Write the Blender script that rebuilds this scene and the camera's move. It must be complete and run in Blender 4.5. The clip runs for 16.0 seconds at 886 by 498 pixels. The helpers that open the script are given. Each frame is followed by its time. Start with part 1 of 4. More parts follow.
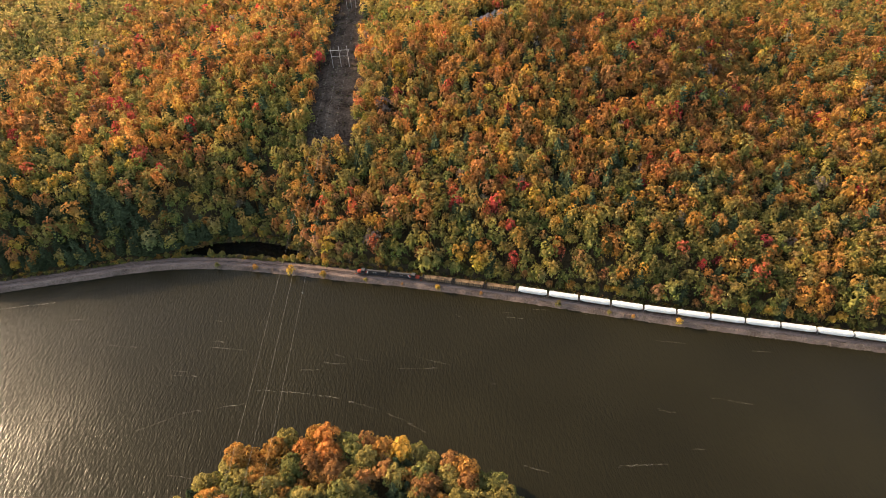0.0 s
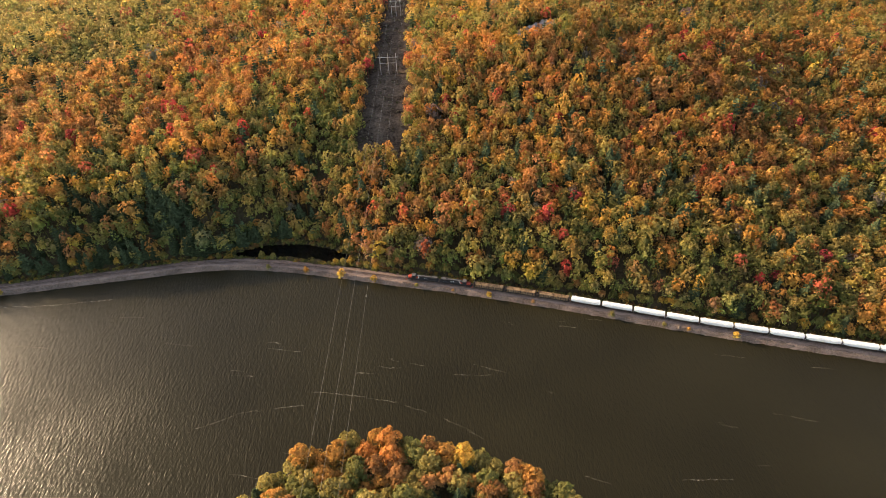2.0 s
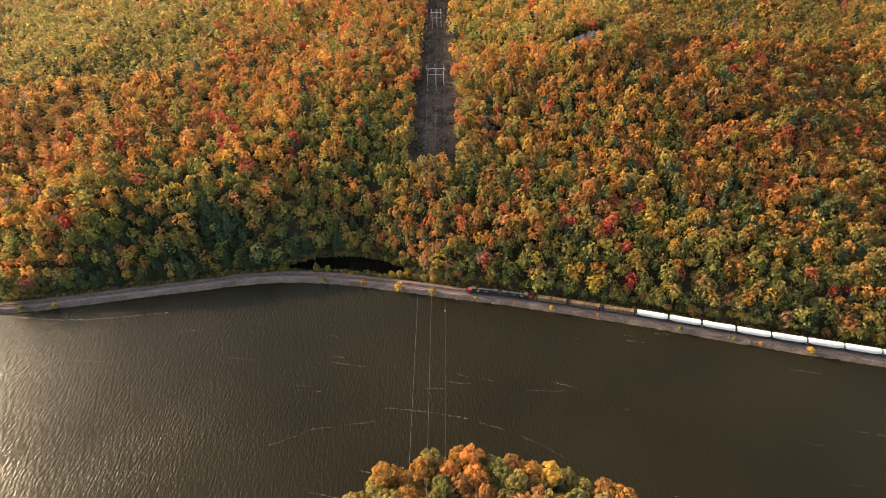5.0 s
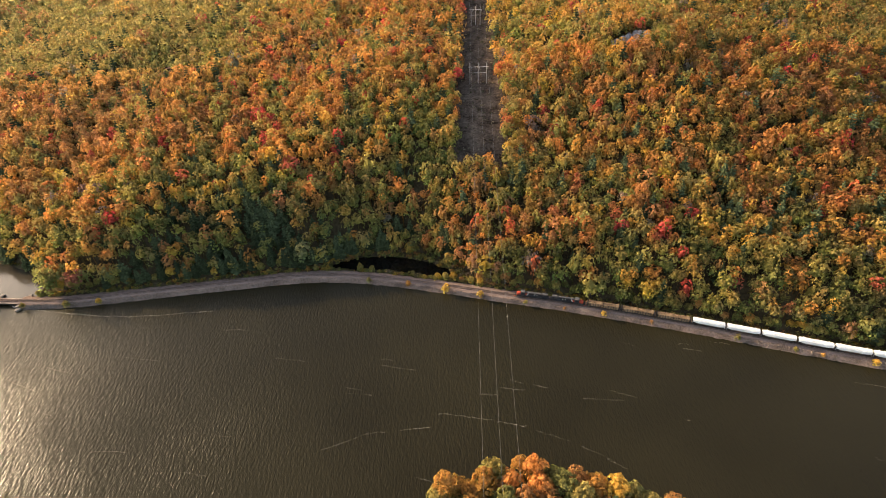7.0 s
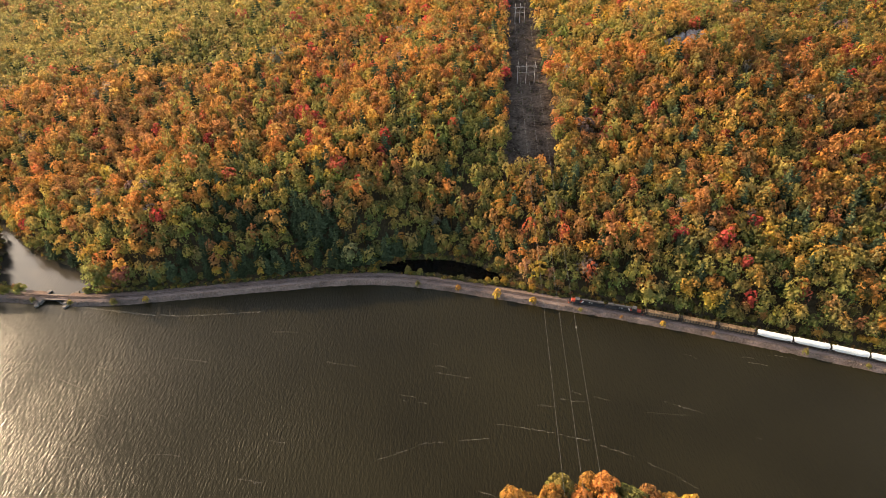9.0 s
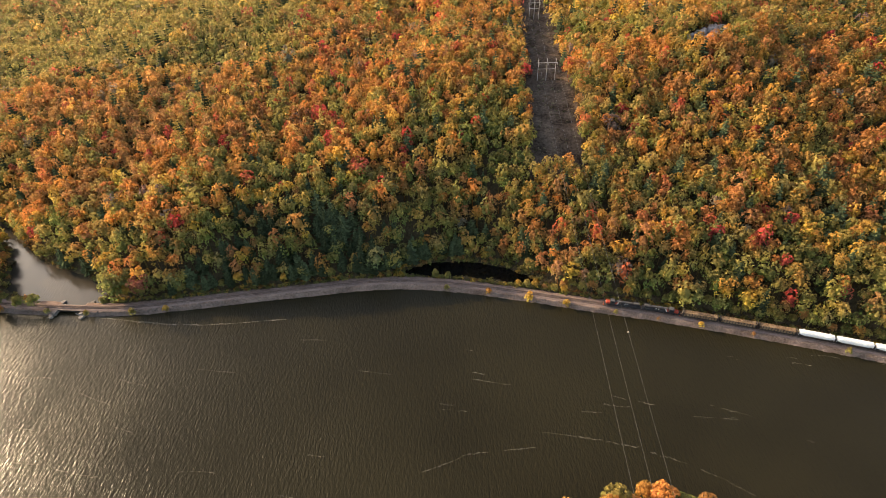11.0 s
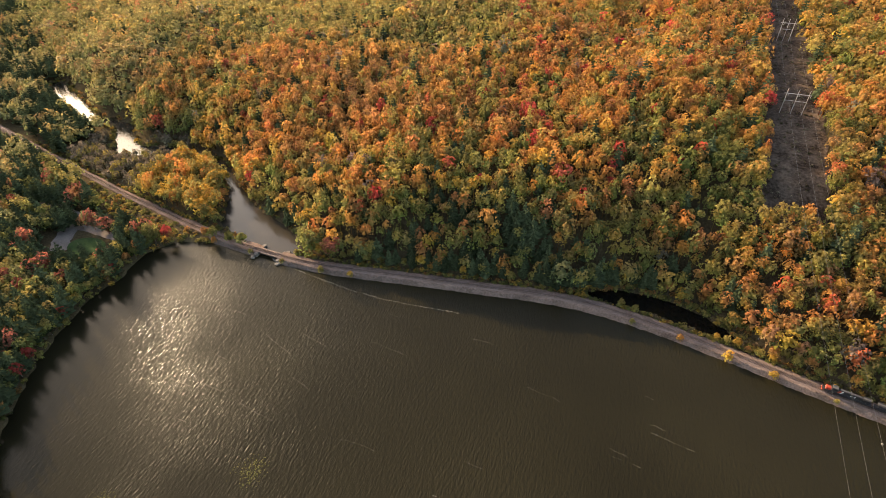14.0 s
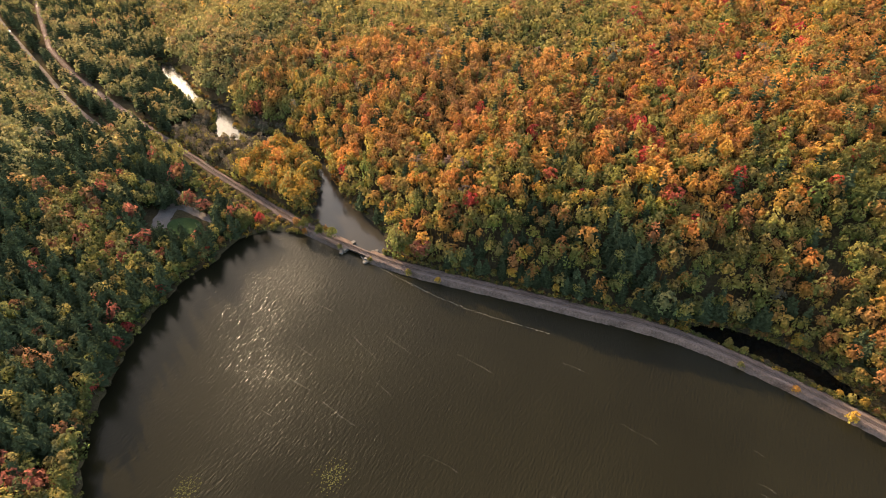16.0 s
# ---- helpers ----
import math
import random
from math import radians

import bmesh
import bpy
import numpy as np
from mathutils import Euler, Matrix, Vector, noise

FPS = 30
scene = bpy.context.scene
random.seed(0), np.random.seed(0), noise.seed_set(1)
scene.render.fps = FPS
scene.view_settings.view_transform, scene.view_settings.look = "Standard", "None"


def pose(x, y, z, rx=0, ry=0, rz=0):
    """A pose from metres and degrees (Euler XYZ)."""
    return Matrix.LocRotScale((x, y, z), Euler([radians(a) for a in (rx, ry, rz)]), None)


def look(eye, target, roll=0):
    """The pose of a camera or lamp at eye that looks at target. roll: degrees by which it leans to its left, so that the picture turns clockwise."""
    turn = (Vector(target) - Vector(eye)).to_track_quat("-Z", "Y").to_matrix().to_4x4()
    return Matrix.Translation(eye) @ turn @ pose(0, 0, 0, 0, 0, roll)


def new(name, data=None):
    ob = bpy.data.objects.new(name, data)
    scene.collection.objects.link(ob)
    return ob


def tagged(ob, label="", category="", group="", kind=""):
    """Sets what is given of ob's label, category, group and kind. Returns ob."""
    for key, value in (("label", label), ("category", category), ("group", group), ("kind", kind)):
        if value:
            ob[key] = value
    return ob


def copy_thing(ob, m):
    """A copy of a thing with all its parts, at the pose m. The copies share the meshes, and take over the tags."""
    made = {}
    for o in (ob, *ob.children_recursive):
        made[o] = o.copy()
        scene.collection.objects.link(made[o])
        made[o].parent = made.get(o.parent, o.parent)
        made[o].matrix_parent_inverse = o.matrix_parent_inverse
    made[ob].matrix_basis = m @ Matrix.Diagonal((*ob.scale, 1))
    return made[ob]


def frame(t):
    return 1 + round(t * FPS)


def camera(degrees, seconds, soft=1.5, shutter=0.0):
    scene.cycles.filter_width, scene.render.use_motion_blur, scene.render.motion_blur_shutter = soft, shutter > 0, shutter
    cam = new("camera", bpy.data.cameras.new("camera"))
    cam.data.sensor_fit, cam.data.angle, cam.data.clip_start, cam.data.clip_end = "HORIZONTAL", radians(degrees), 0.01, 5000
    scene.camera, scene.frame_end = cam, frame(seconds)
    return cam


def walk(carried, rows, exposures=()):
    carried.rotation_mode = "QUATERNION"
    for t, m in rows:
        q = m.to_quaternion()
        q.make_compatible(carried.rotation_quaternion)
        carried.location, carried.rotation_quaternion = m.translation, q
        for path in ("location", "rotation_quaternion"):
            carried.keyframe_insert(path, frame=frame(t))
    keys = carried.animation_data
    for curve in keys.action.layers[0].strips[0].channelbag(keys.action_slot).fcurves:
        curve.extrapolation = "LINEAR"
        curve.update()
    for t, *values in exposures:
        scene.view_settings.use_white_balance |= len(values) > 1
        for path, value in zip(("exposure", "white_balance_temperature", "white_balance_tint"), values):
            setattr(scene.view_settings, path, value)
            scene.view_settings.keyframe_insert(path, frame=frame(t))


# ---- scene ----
cam = camera(78.3, 16.0, soft=0.6)
PATH = [
    (0, (-3.994, -0.748, 243.692), (-3.992, 0.786, 242.408), -2.8),
    (0.5, (-10.276, -1.1, 243.85), (-10.292, 0.438, 242.571), -2.7),
    (1, (-16.598, -1.34, 244.085), (-16.626, 0.202, 242.81), -2.6),
    (1.5, (-22.914, -1.469, 244.381), (-22.953, 0.078, 243.114), -2.5),
    (2, (-29.159, -1.446, 244.702), (-29.203, 0.106, 243.442), -2.5),
    (2.5, (-35.363, -1.244, 245.01), (-35.412, 0.314, 243.757), -2.5),
    (3, (-41.563, -0.882, 245.271), (-41.615, 0.68, 244.023), -2.5),
    (3.5, (-47.794, -0.333, 245.458), (-47.85, 1.233, 244.215), -2.5),
    (4, (-54.087, 0.466, 245.542), (-54.141, 2.035, 244.304), -2.5),
    (4.2, (-56.63, 0.917, 245.53), (-56.681, 2.49, 244.297), -2.6),
    (6.5, (-86.151, 7.424, 244.679), (-86.205, 8.994, 243.442), -2.5),
    (7, (-92.564, 9.267, 244.536), (-92.648, 10.834, 243.296), -2.4),
    (7.5, (-98.939, 11.38, 244.362), (-99.056, 12.942, 243.118), -2.3),
    (8, (-105.254, 13.505, 244.169), (-105.383, 15.065, 242.923), -2.3),
    (8.5, (-111.553, 15.524, 243.968), (-111.691, 17.081, 242.721), -2.4),
    (8.7, (-114.086, 16.315, 243.893), (-114.223, 17.873, 242.646), -2.4),
    (10.8, (-140.766, 24.581, 241.338), (-140.839, 26.135, 240.081), -2.7),
    (11, (-143.304, 25.398, 241.255), (-143.399, 26.952, 240.0), -2.5),
    (11.5, (-149.648, 27.515, 240.981), (-149.888, 29.055, 239.727), -1.9),
    (12, (-155.967, 29.566, 240.666), (-156.417, 31.057, 239.412), -1.1),
    (12.5, (-162.273, 31.458, 240.327), (-162.759, 32.936, 239.071), -0.9),
    (13, (-168.598, 33.172, 239.977), (-169.111, 34.641, 238.719), -0.9),
    (13.5, (-174.928, 34.689, 239.638), (-175.464, 36.147, 238.379), -0.9),
    (14, (-181.277, 36.018, 239.333), (-181.837, 37.465, 238.071), -0.9),
    (14.5, (-187.714, 37.223, 239.052), (-188.391, 38.618, 237.789), -0.6),
    (15, (-194.195, 38.292, 238.828), (-194.9, 39.672, 237.563), -0.5),
    (15.5, (-200.754, 39.383, 238.652), (-201.482, 40.75, 237.385), -0.5),
    (16, (-207.321, 40.497, 238.54), (-208.071, 41.849, 237.27), -0.4),
]
walk(cam, [(t, look(eye, target, roll)) for t, eye, target, roll in PATH], [(0.0, 1.5, 7450, 12), (16.0, 1.5, 7450, 12)])


# ---- light ----
SUN_AZ, SUN_EL = radians(156.5), radians(20.5)
world = bpy.data.worlds.new("world")
scene.world = world
world.use_nodes = True
wn, wl = world.node_tree.nodes, world.node_tree.links
sky = wn.new("ShaderNodeTexSky")
sky.sky_type, sky.sun_disc = "NISHITA", False
sky.sun_elevation, sky.sun_rotation = SUN_EL, math.pi / 2 - SUN_AZ + 2 * math.pi
sky.air_density, sky.dust_density = 1.0, 2.5
wn["Background"].inputs["Strength"].default_value = 0.205
wl.new(sky.outputs[0], wn["Background"].inputs["Color"])
sun_data = bpy.data.lights.new("sun", "SUN")
sun_data.energy, sun_data.angle, sun_data.color = 5.0, radians(1.0), (1.0, 0.80, 0.56)
sun = new("sun", sun_data)
to_sun = Vector((math.cos(SUN_AZ) * math.cos(SUN_EL), math.sin(SUN_AZ) * math.cos(SUN_EL), math.sin(SUN_EL)))
sun.matrix_world = look(to_sun * 900, (0, 0, 0))


# ---- materials ----
def material(name, rough=0.8, metal=0.0, spec=0.15):
    m = bpy.data.materials.new(name)
    m.use_nodes = True
    b = m.node_tree.nodes["Principled BSDF"]
    b.inputs["Roughness"].default_value, b.inputs["Metallic"].default_value = rough, metal
    b.inputs["Specular IOR Level"].default_value = spec
    return m, m.node_tree.nodes, m.node_tree.links, b


def noise_node(nt, lk, scale, detail=4, stretch=None, turn=0.0):
    """A noise texture in object space, metres."""
    co = nt.new("ShaderNodeTexCoord")
    n = nt.new("ShaderNodeTexNoise")
    n.inputs["Scale"].default_value, n.inputs["Detail"].default_value = scale, detail
    mp = nt.new("ShaderNodeMapping")
    mp.inputs["Rotation"].default_value = (0, 0, turn)
    if stretch:
        mp.inputs["Scale"].default_value = stretch
    lk.new(co.outputs["Object"], mp.inputs[0])
    lk.new(mp.outputs[0], n.inputs["Vector"])
    return n


def ramp(nt, lk, fac, stops):
    r = nt.new("ShaderNodeValToRGB")
    e = r.color_ramp.elements
    while len(e) < len(stops):
        e.new(0.5)
    for k, (p, c) in enumerate(stops):
        e[k].position, e[k].color = p, (*c, 1)
    lk.new(fac, r.inputs[0])
    return r


def mix(nt, lk, fac, a, b, mode="MIX"):
    m = nt.new("ShaderNodeMix")
    m.data_type, m.blend_type = "RGBA", mode
    for k, v in ((0, fac), (6, a), (7, b)):
        if isinstance(v, (int, float)):
            m.inputs[k].default_value = v
        elif isinstance(v, tuple):
            m.inputs[k].default_value = (*v, 1)
        else:
            lk.new(v, m.inputs[k])
    return m.outputs[2]


def bump(nt, lk, b, height, strength, distance):
    n = nt.new("ShaderNodeBump")
    n.inputs["Strength"].default_value, n.inputs["Distance"].default_value = strength, distance
    lk.new(height, n.inputs["Height"])
    lk.new(n.outputs[0], b.inputs["Normal"])
    return n


def mottled(name, dark, light, big=0.05, small=1.5, rough=0.85, depth=0.1, metal=0.0):
    """Two colours mixed at two scales, with relief."""
    m, nt, lk, b = material(name, rough, metal, 0.0 if rough > 0.75 else 0.2)
    n1, n2 = noise_node(nt, lk, big), noise_node(nt, lk, small, 6)
    f = mix(nt, lk, 0.5, n1.outputs[0], n2.outputs[0])
    r = ramp(nt, lk, f, [(0.36, dark), (0.64, light)])
    lk.new(r.outputs[0], b.inputs["Base Color"])
    if depth:
        bump(nt, lk, b, n2.outputs[0], 0.6, depth)
    return m


M_ground = mottled("forest_floor", (0.035, 0.026, 0.014), (0.10, 0.075, 0.04), 0.03, 0.8, depth=0.4)
M_brush = mottled("cleared_brush", (0.026, 0.018, 0.013), (0.115, 0.083, 0.06), 0.10, 0.6, depth=0.6)
M_ballast = mottled("rail_ballast", (0.085, 0.060, 0.051), (0.18, 0.132, 0.112), 0.08, 2.0, depth=0.15)
M_dirt = mottled("gravel_shoulder", (0.068, 0.047, 0.037), (0.20, 0.142, 0.114), 0.12, 1.1, depth=0.2)
M_rock = mottled("grey_rock", (0.14, 0.12, 0.11), (0.42, 0.38, 0.35), 0.25, 1.1, depth=0.4)
M_rail = mottled("rusty_rail", (0.10, 0.06, 0.045), (0.24, 0.17, 0.14), 0.3, 3, 0.45, 0, 0.6)
M_tie = mottled("weathered_tie", (0.05, 0.035, 0.028), (0.12, 0.09, 0.07), 0.3, 3, 0.9, 0.02)
M_gravel = mottled("pale_gravel", (0.12, 0.098, 0.082), (0.20, 0.165, 0.14), 0.1, 1.5, depth=0.08)
M_lawn = mottled("mown_grass", (0.028, 0.046, 0.017), (0.046, 0.07, 0.028), 0.1, 2.0, depth=0.08)
M_concrete = mottled("weathered_concrete", (0.10, 0.085, 0.07), (0.21, 0.185, 0.16), 0.3, 2.0, depth=0.05)
M_bark = mottled("grey_brown_bark", (0.06, 0.045, 0.035), (0.17, 0.14, 0.115), 0.5, 4.0, depth=0.05)
M_pole = mottled("weathered_pole_wood", (0.28, 0.24, 0.21), (0.46, 0.41, 0.37), 0.5, 4.0, depth=0.02)
M_wire = mottled("aluminium_wire", (0.13, 0.118, 0.10), (0.20, 0.18, 0.155), 0.1, 1.0, 0.5, 0, 0.3)
M_steel = mottled("dark_bridge_steel", (0.035, 0.028, 0.025), (0.09, 0.07, 0.06), 0.3, 2, 0.6, 0.02, 0.4)


def foliage(name, colours=None):
    """Leaves: diffuse with light coming through. Colours from the mesh, or from a palette by object."""
    m = bpy.data.materials.new(name)
    m.use_nodes = True
    nt, lk = m.node_tree.nodes, m.node_tree.links
    nt.remove(nt["Principled BSDF"])
    d, t, mx = nt.new("ShaderNodeBsdfDiffuse"), nt.new("ShaderNodeBsdfTranslucent"), nt.new("ShaderNodeMixShader")
    at = nt.new("ShaderNodeAttribute")
    at.attribute_name = "leaf_colour"
    c = at.outputs["Color"]
    if colours:
        info = nt.new("ShaderNodeObjectInfo")
        base = ramp(nt, lk, info.outputs["Random"], [((k + 0.5) / len(colours), q) for k, q in enumerate(colours)]).outputs[0]
        c = mix(nt, lk, 1.0, base, c, "MULTIPLY")
    n = noise_node(nt, lk, 0.9, 3)
    v = ramp(nt, lk, n.outputs[0], [(0.3, (0.72, 0.72, 0.72)), (0.7, (1.2, 1.2, 1.2))])
    c = mix(nt, lk, 1.0, c, v.outputs[0], "MULTIPLY")
    lk.new(c, d.inputs[0])
    lk.new(c, t.inputs[0])
    mx.inputs[0].default_value = 0.48
    lk.new(d.outputs[0], mx.inputs[1])
    lk.new(t.outputs[0], mx.inputs[2])
    lk.new(mx.outputs[0], nt["Material Output"].inputs[0])
    return m


M_leaves = foliage("forest_foliage")


def water(name, colour, wave, calm, rough, spec=0.5, lee=False):
    m, nt, lk, b = material(name, rough, 0.0, spec)
    b.inputs["IOR"].default_value = 1.33
    n0 = noise_node(nt, lk, 0.012, 3)
    r = ramp(nt, lk, n0.outputs[0], [(0.35, tuple(0.82 * q for q in colour)), (0.65, tuple(1.15 * q for q in colour))])
    lk.new(r.outputs[0], b.inputs["Base Color"])
    # crests run a little east of north; long swells, then short chop
    n1 = noise_node(nt, lk, 1.0, 2, (0.80, 0.24, 1), radians(38))
    n2 = noise_node(nt, lk, 1.0, 2, (1.7, 0.5, 1), radians(30))
    n3 = noise_node(nt, lk, 0.02, 2)
    h = mix(nt, lk, 0.28, n1.outputs[0], n2.outputs[0])
    gust = ramp(nt, lk, n3.outputs[0], [(0.3, (calm, calm, calm)), (0.7, (1, 1, 1))])
    h = mix(nt, lk, 1.0, h, gust.outputs[0], "MULTIPLY")
    if lee:
        # the wooded west shore keeps the wind off: the water beside it is smoother
        co, sep = nt.new("ShaderNodeTexCoord"), nt.new("ShaderNodeSeparateXYZ")
        off, windy = nt.new("ShaderNodeMath"), nt.new("ShaderNodeMapRange")
        lk.new(co.outputs["Object"], sep.inputs[0])
        off.operation = "MULTIPLY_ADD"
        off.inputs[1].default_value = 0.55
        lk.new(sep.outputs[1], off.inputs[0])
        lk.new(sep.outputs[0], off.inputs[2])
        windy.inputs["From Min"].default_value, windy.inputs["From Max"].default_value = -370, -280
        windy.interpolation_type = "SMOOTHSTEP"
        lk.new(off.outputs[0], windy.inputs[0])
        away = ramp(nt, lk, windy.outputs[0], [(0.0, (0.35, 0.35, 0.35)), (1.0, (1, 1, 1))])
        h = mix(nt, lk, 1.0, h, away.outputs[0], "MULTIPLY")
        rr = nt.new("ShaderNodeMapRange")
        rr.inputs["To Min"].default_value, rr.inputs["To Max"].default_value = 0.10, rough
        lk.new(windy.outputs[0], rr.inputs[0])
        lk.new(rr.outputs[0], b.inputs["Roughness"])
    bump(nt, lk, b, h, 1.0, wave)
    return m


M_lake = water("brown_lake_water", (0.0122, 0.0105, 0.0052), 0.50, 0.5, 0.26, 0.13, True)
M_river = water("grey_river_water", (0.032, 0.027, 0.020), 0.14, 0.6, 0.12, 0.35)
M_pond = water("black_pond_water", (0.004, 0.0035, 0.003), 0.08, 0.6, 0.06)
M_foam = mottled("pale_foam", (0.13, 0.118, 0.098), (0.28, 0.26, 0.225), 0.2, 1.5, 0.9, 0)


# ---- plan ----
RAIL = [(-1500, 730), (-1300, 590), (-1199, 525), (-1138, 491), (-973, 405), (-859, 364), (-763, 339), (-660, 313), (-557, 289), (-508, 279), (-479, 273), (-446, 267), (-407, 264), (-371, 263),
        (-348, 265), (-311, 271.2), (-275, 277), (-238, 282.5), (-221, 286), (-189, 288.5), (-160, 286.5), (-130, 281.5), (-101, 275.5), (-68, 267.5), (-36, 261), (0, 252), (36, 242.5), (86, 228),
        (109, 221), (164, 206.5), (182, 202), (240, 187), (420, 146), (1300, -60)]
_gx = np.arange(-1500, 1301, 1.0)
_gy = np.interp(_gx, *zip(*RAIL))
_gy = np.convolve(np.pad(_gy, 20, mode="edge"), np.hanning(43)[1:-1] / np.hanning(43).sum(), mode="valid")


def rail_y(x):
    return np.interp(x, _gx, _gy)


# foot of the hill: behind the track, round the pond, then along the river's east bank
FOOT = [(-1500, 900), (-1000, 575), (-780, 440), (-735, 420), (-690, 400), (-644, 396), (-613, 370), (-560, 376), (-521, 364), (-500, 357), (-453, 320), (-430, 307), (-409, 300), (-374, 280), (-350, 276),
        (-311, 281), (-240, 294), (-195, 300), (-184, 306), (-169, 311), (-145, 312), (-119, 306), (-101, 294), (-85, 284), (0, 262), (86, 238), (182, 211), (420, 156), (1300, -50)]
LAKE = [(1300, -60), (1300, -320), (34, -320), (34, 40), (28, 96), (20, 112), (6, 125), (-14, 134), (-40, 141), (-66, 146), (-92, 141), (-112, 132), (-124, 117), (-132, 96), (-136, 40), (-130, -320),
        (-300, -320), (-352, -60), (-378, 20), (-403, 62), (-432, 84), (-449, 108), (-468, 141), (-477, 170), (-480, 192), (-477, 210), (-481, 236), (-470, 254), (-446, 262), (-407, 263), (-371, 262),
        (-311, 268), (-221, 284), (-189, 287), (-160, 285), (-101, 274), (-36, 260), (36, 241), (109, 220), (182, 201), (420, 145)]
RIVER = [(-407, 266), (-451, 279), (-460, 293), (-469, 310), (-481, 328), (-512, 349), (-560, 352), (-612, 338), (-622, 346), (-656, 378), (-690, 377), (-735, 398), (-780, 416), (-812, 438),
         (-806, 448), (-778, 434), (-732, 414), (-690, 391), (-644, 391), (-606, 358), (-560, 366), (-521, 360), (-500, 355), (-453, 318), (-430, 305), (-409, 299), (-376, 279), (-384, 266)]
POND = [(-192, 296), (-184, 304), (-169, 310), (-145, 311), (-119, 305), (-101, 293), (-92, 284), (-120, 287), (-149, 293)]


def water_depth(px, py, poly):
    """Signed distance to the edge of a stretch of water: positive inside."""
    best = np.full(px.shape, 1e9)
    inside = np.zeros(px.shape, bool)
    for (ax, ay), (bx, by) in zip(poly, poly[1:] + poly[:1]):
        dx, dy = bx - ax, by - ay
        f = np.clip(((px - ax) * dx + (py - ay) * dy) / (dx * dx + dy * dy), 0, 1)
        best = np.minimum(best, np.hypot(px - ax - f * dx, py - ay - f * dy))
        inside ^= ((ay > py) != (by > py)) & (px < ax + (py - ay) * dx / (dy if dy else 1e-9))
    return np.where(inside, best, -best)


def any_water(px, py):
    return np.maximum(np.maximum(water_depth(px, py, LAKE), water_depth(px, py, RIVER)), water_depth(px, py, POND))


def swell(px, py, size, seed):
    """Smooth rolling noise from a few sines."""
    rng = np.random.RandomState(seed)
    out = np.zeros(np.shape(px))
    for _ in range(7):
        a, k, p = rng.uniform(0, 6.28), 6.28 / (size * rng.uniform(0.6, 1.7)), rng.uniform(0, 6.28)
        out = out + np.sin(k * (px * np.cos(a) + py * np.sin(a)) + p)
    return out / 7


# hollows and knolls of the hillside: place, reach and height
KNOLLS = [(-81, 455, 45, -9), (-81, 570, 60, -13), (46, 480, 42, 12), (228, 384, 50, -9), (105, 330, 35, -6), (-38, 352, 35, -5), (-225, 512, 60, -9), (-280, 430, 45, -8), (-392, 410, 40, -8),
          (-393, 470, 40, -7), (-440, 405, 30, 4), (-575, 475, 60, 8), (-690, 475, 70, 22), (-142, 345, 30, 7), (-255, 330, 30, 5), (-318, 312, 26, 6), (-36, 440, 22, 8), (125, 430, 40, 0), (-172, 458, 35, 0)]


def knolls(px, py):
    """A weighted mean of the knolls, fading to none far from all of them."""
    top, under = 0.0, 0.22
    for x, y, reach, h in KNOLLS:
        w = np.exp(-((px - x) ** 2 + (py - y) ** 2) / reach ** 2)
        top, under = top + w * h, under + w
    return top / under


def ground_z(px, py):
    px, py = np.asarray(px, float), np.asarray(py, float)
    d = np.maximum(0, (py - np.interp(px, *zip(*FOOT))) * 0.92)
    amp = np.interp(px, [-1500, -900, -700, -520, -420, -300, -200, -140, -80, 60, 130, 190, 250, 400], [0.25, 0.35, 0.45, 0.58, 0.76, 0.78, 0.84, 0.92, 1.08, 1.1, 1.05, 1.02, 0.9, 0.7])
    rise = np.interp(px, [-1500, -560, -518, -450, -390, -300, -230, -140, -80, 0, 130], [145, 80, 48, 85, 100, 85, 85, 75, 118, 138, 140])
    hill = amp * 92 * (1 - np.exp(-d / rise)) * (1 - np.clip((px - 90) / 150, 0, 1) * 0.75 * np.exp(-d / 110)) + 0.02 * d
    hill = hill + 6 * swell(px, py, 190, 3) * np.clip(d / 160, 0, 1) + 16 * swell(px, py, 420, 8) * np.clip((d - 230) / 250, 0, 1)
    hill = hill + knolls(px, py) * np.clip(d / 30, 0, 1)
    plain = 1.8 + 1.2 * swell(px, py, 130, 5)
    plain = plain + 0.12 * np.clip(-520 - px, 0, 120) * np.clip((rail_y(px) - py - 40) / 80, 0, 1)
    z = plain + hill
    near = np.abs(py - rail_y(px))
    z = np.minimum(z, 1.6 + 0.9 * np.maximum(0, near - 9))
    w = any_water(px, py)
    return np.where(w > 0, -np.minimum(0.3 + 0.35 * w, 3.5), np.minimum(z, 0.15 - 0.8 * w))


# ---- mesh helpers ----
def mesh_from(name, verts, faces, mats, smooth=False, colours=None):
    """A mesh from arrays: faces all of one size."""
    verts, faces = np.asarray(verts, np.float32), np.asarray(faces, np.int32)
    me = bpy.data.meshes.new(name)
    n, k = faces.shape
    me.vertices.add(len(verts))
    me.vertices.foreach_set("co", verts.ravel())
    me.loops.add(n * k)
    me.loops.foreach_set("vertex_index", faces.ravel())
    me.polygons.add(n)
    me.polygons.foreach_set("loop_start", np.arange(0, n * k, k, dtype=np.int32))
    me.polygons.foreach_set("use_smooth", np.full(n, smooth))
    if colours is not None:
        at = me.color_attributes.new("leaf_colour", "FLOAT_COLOR", "POINT")
        at.data.foreach_set("color", np.c_[colours, np.ones(len(colours))].astype(np.float32).ravel())
    me.update(calc_edges=True)
    for m in mats if isinstance(mats, (list, tuple)) else [mats]:
        me.materials.append(m)
    return me


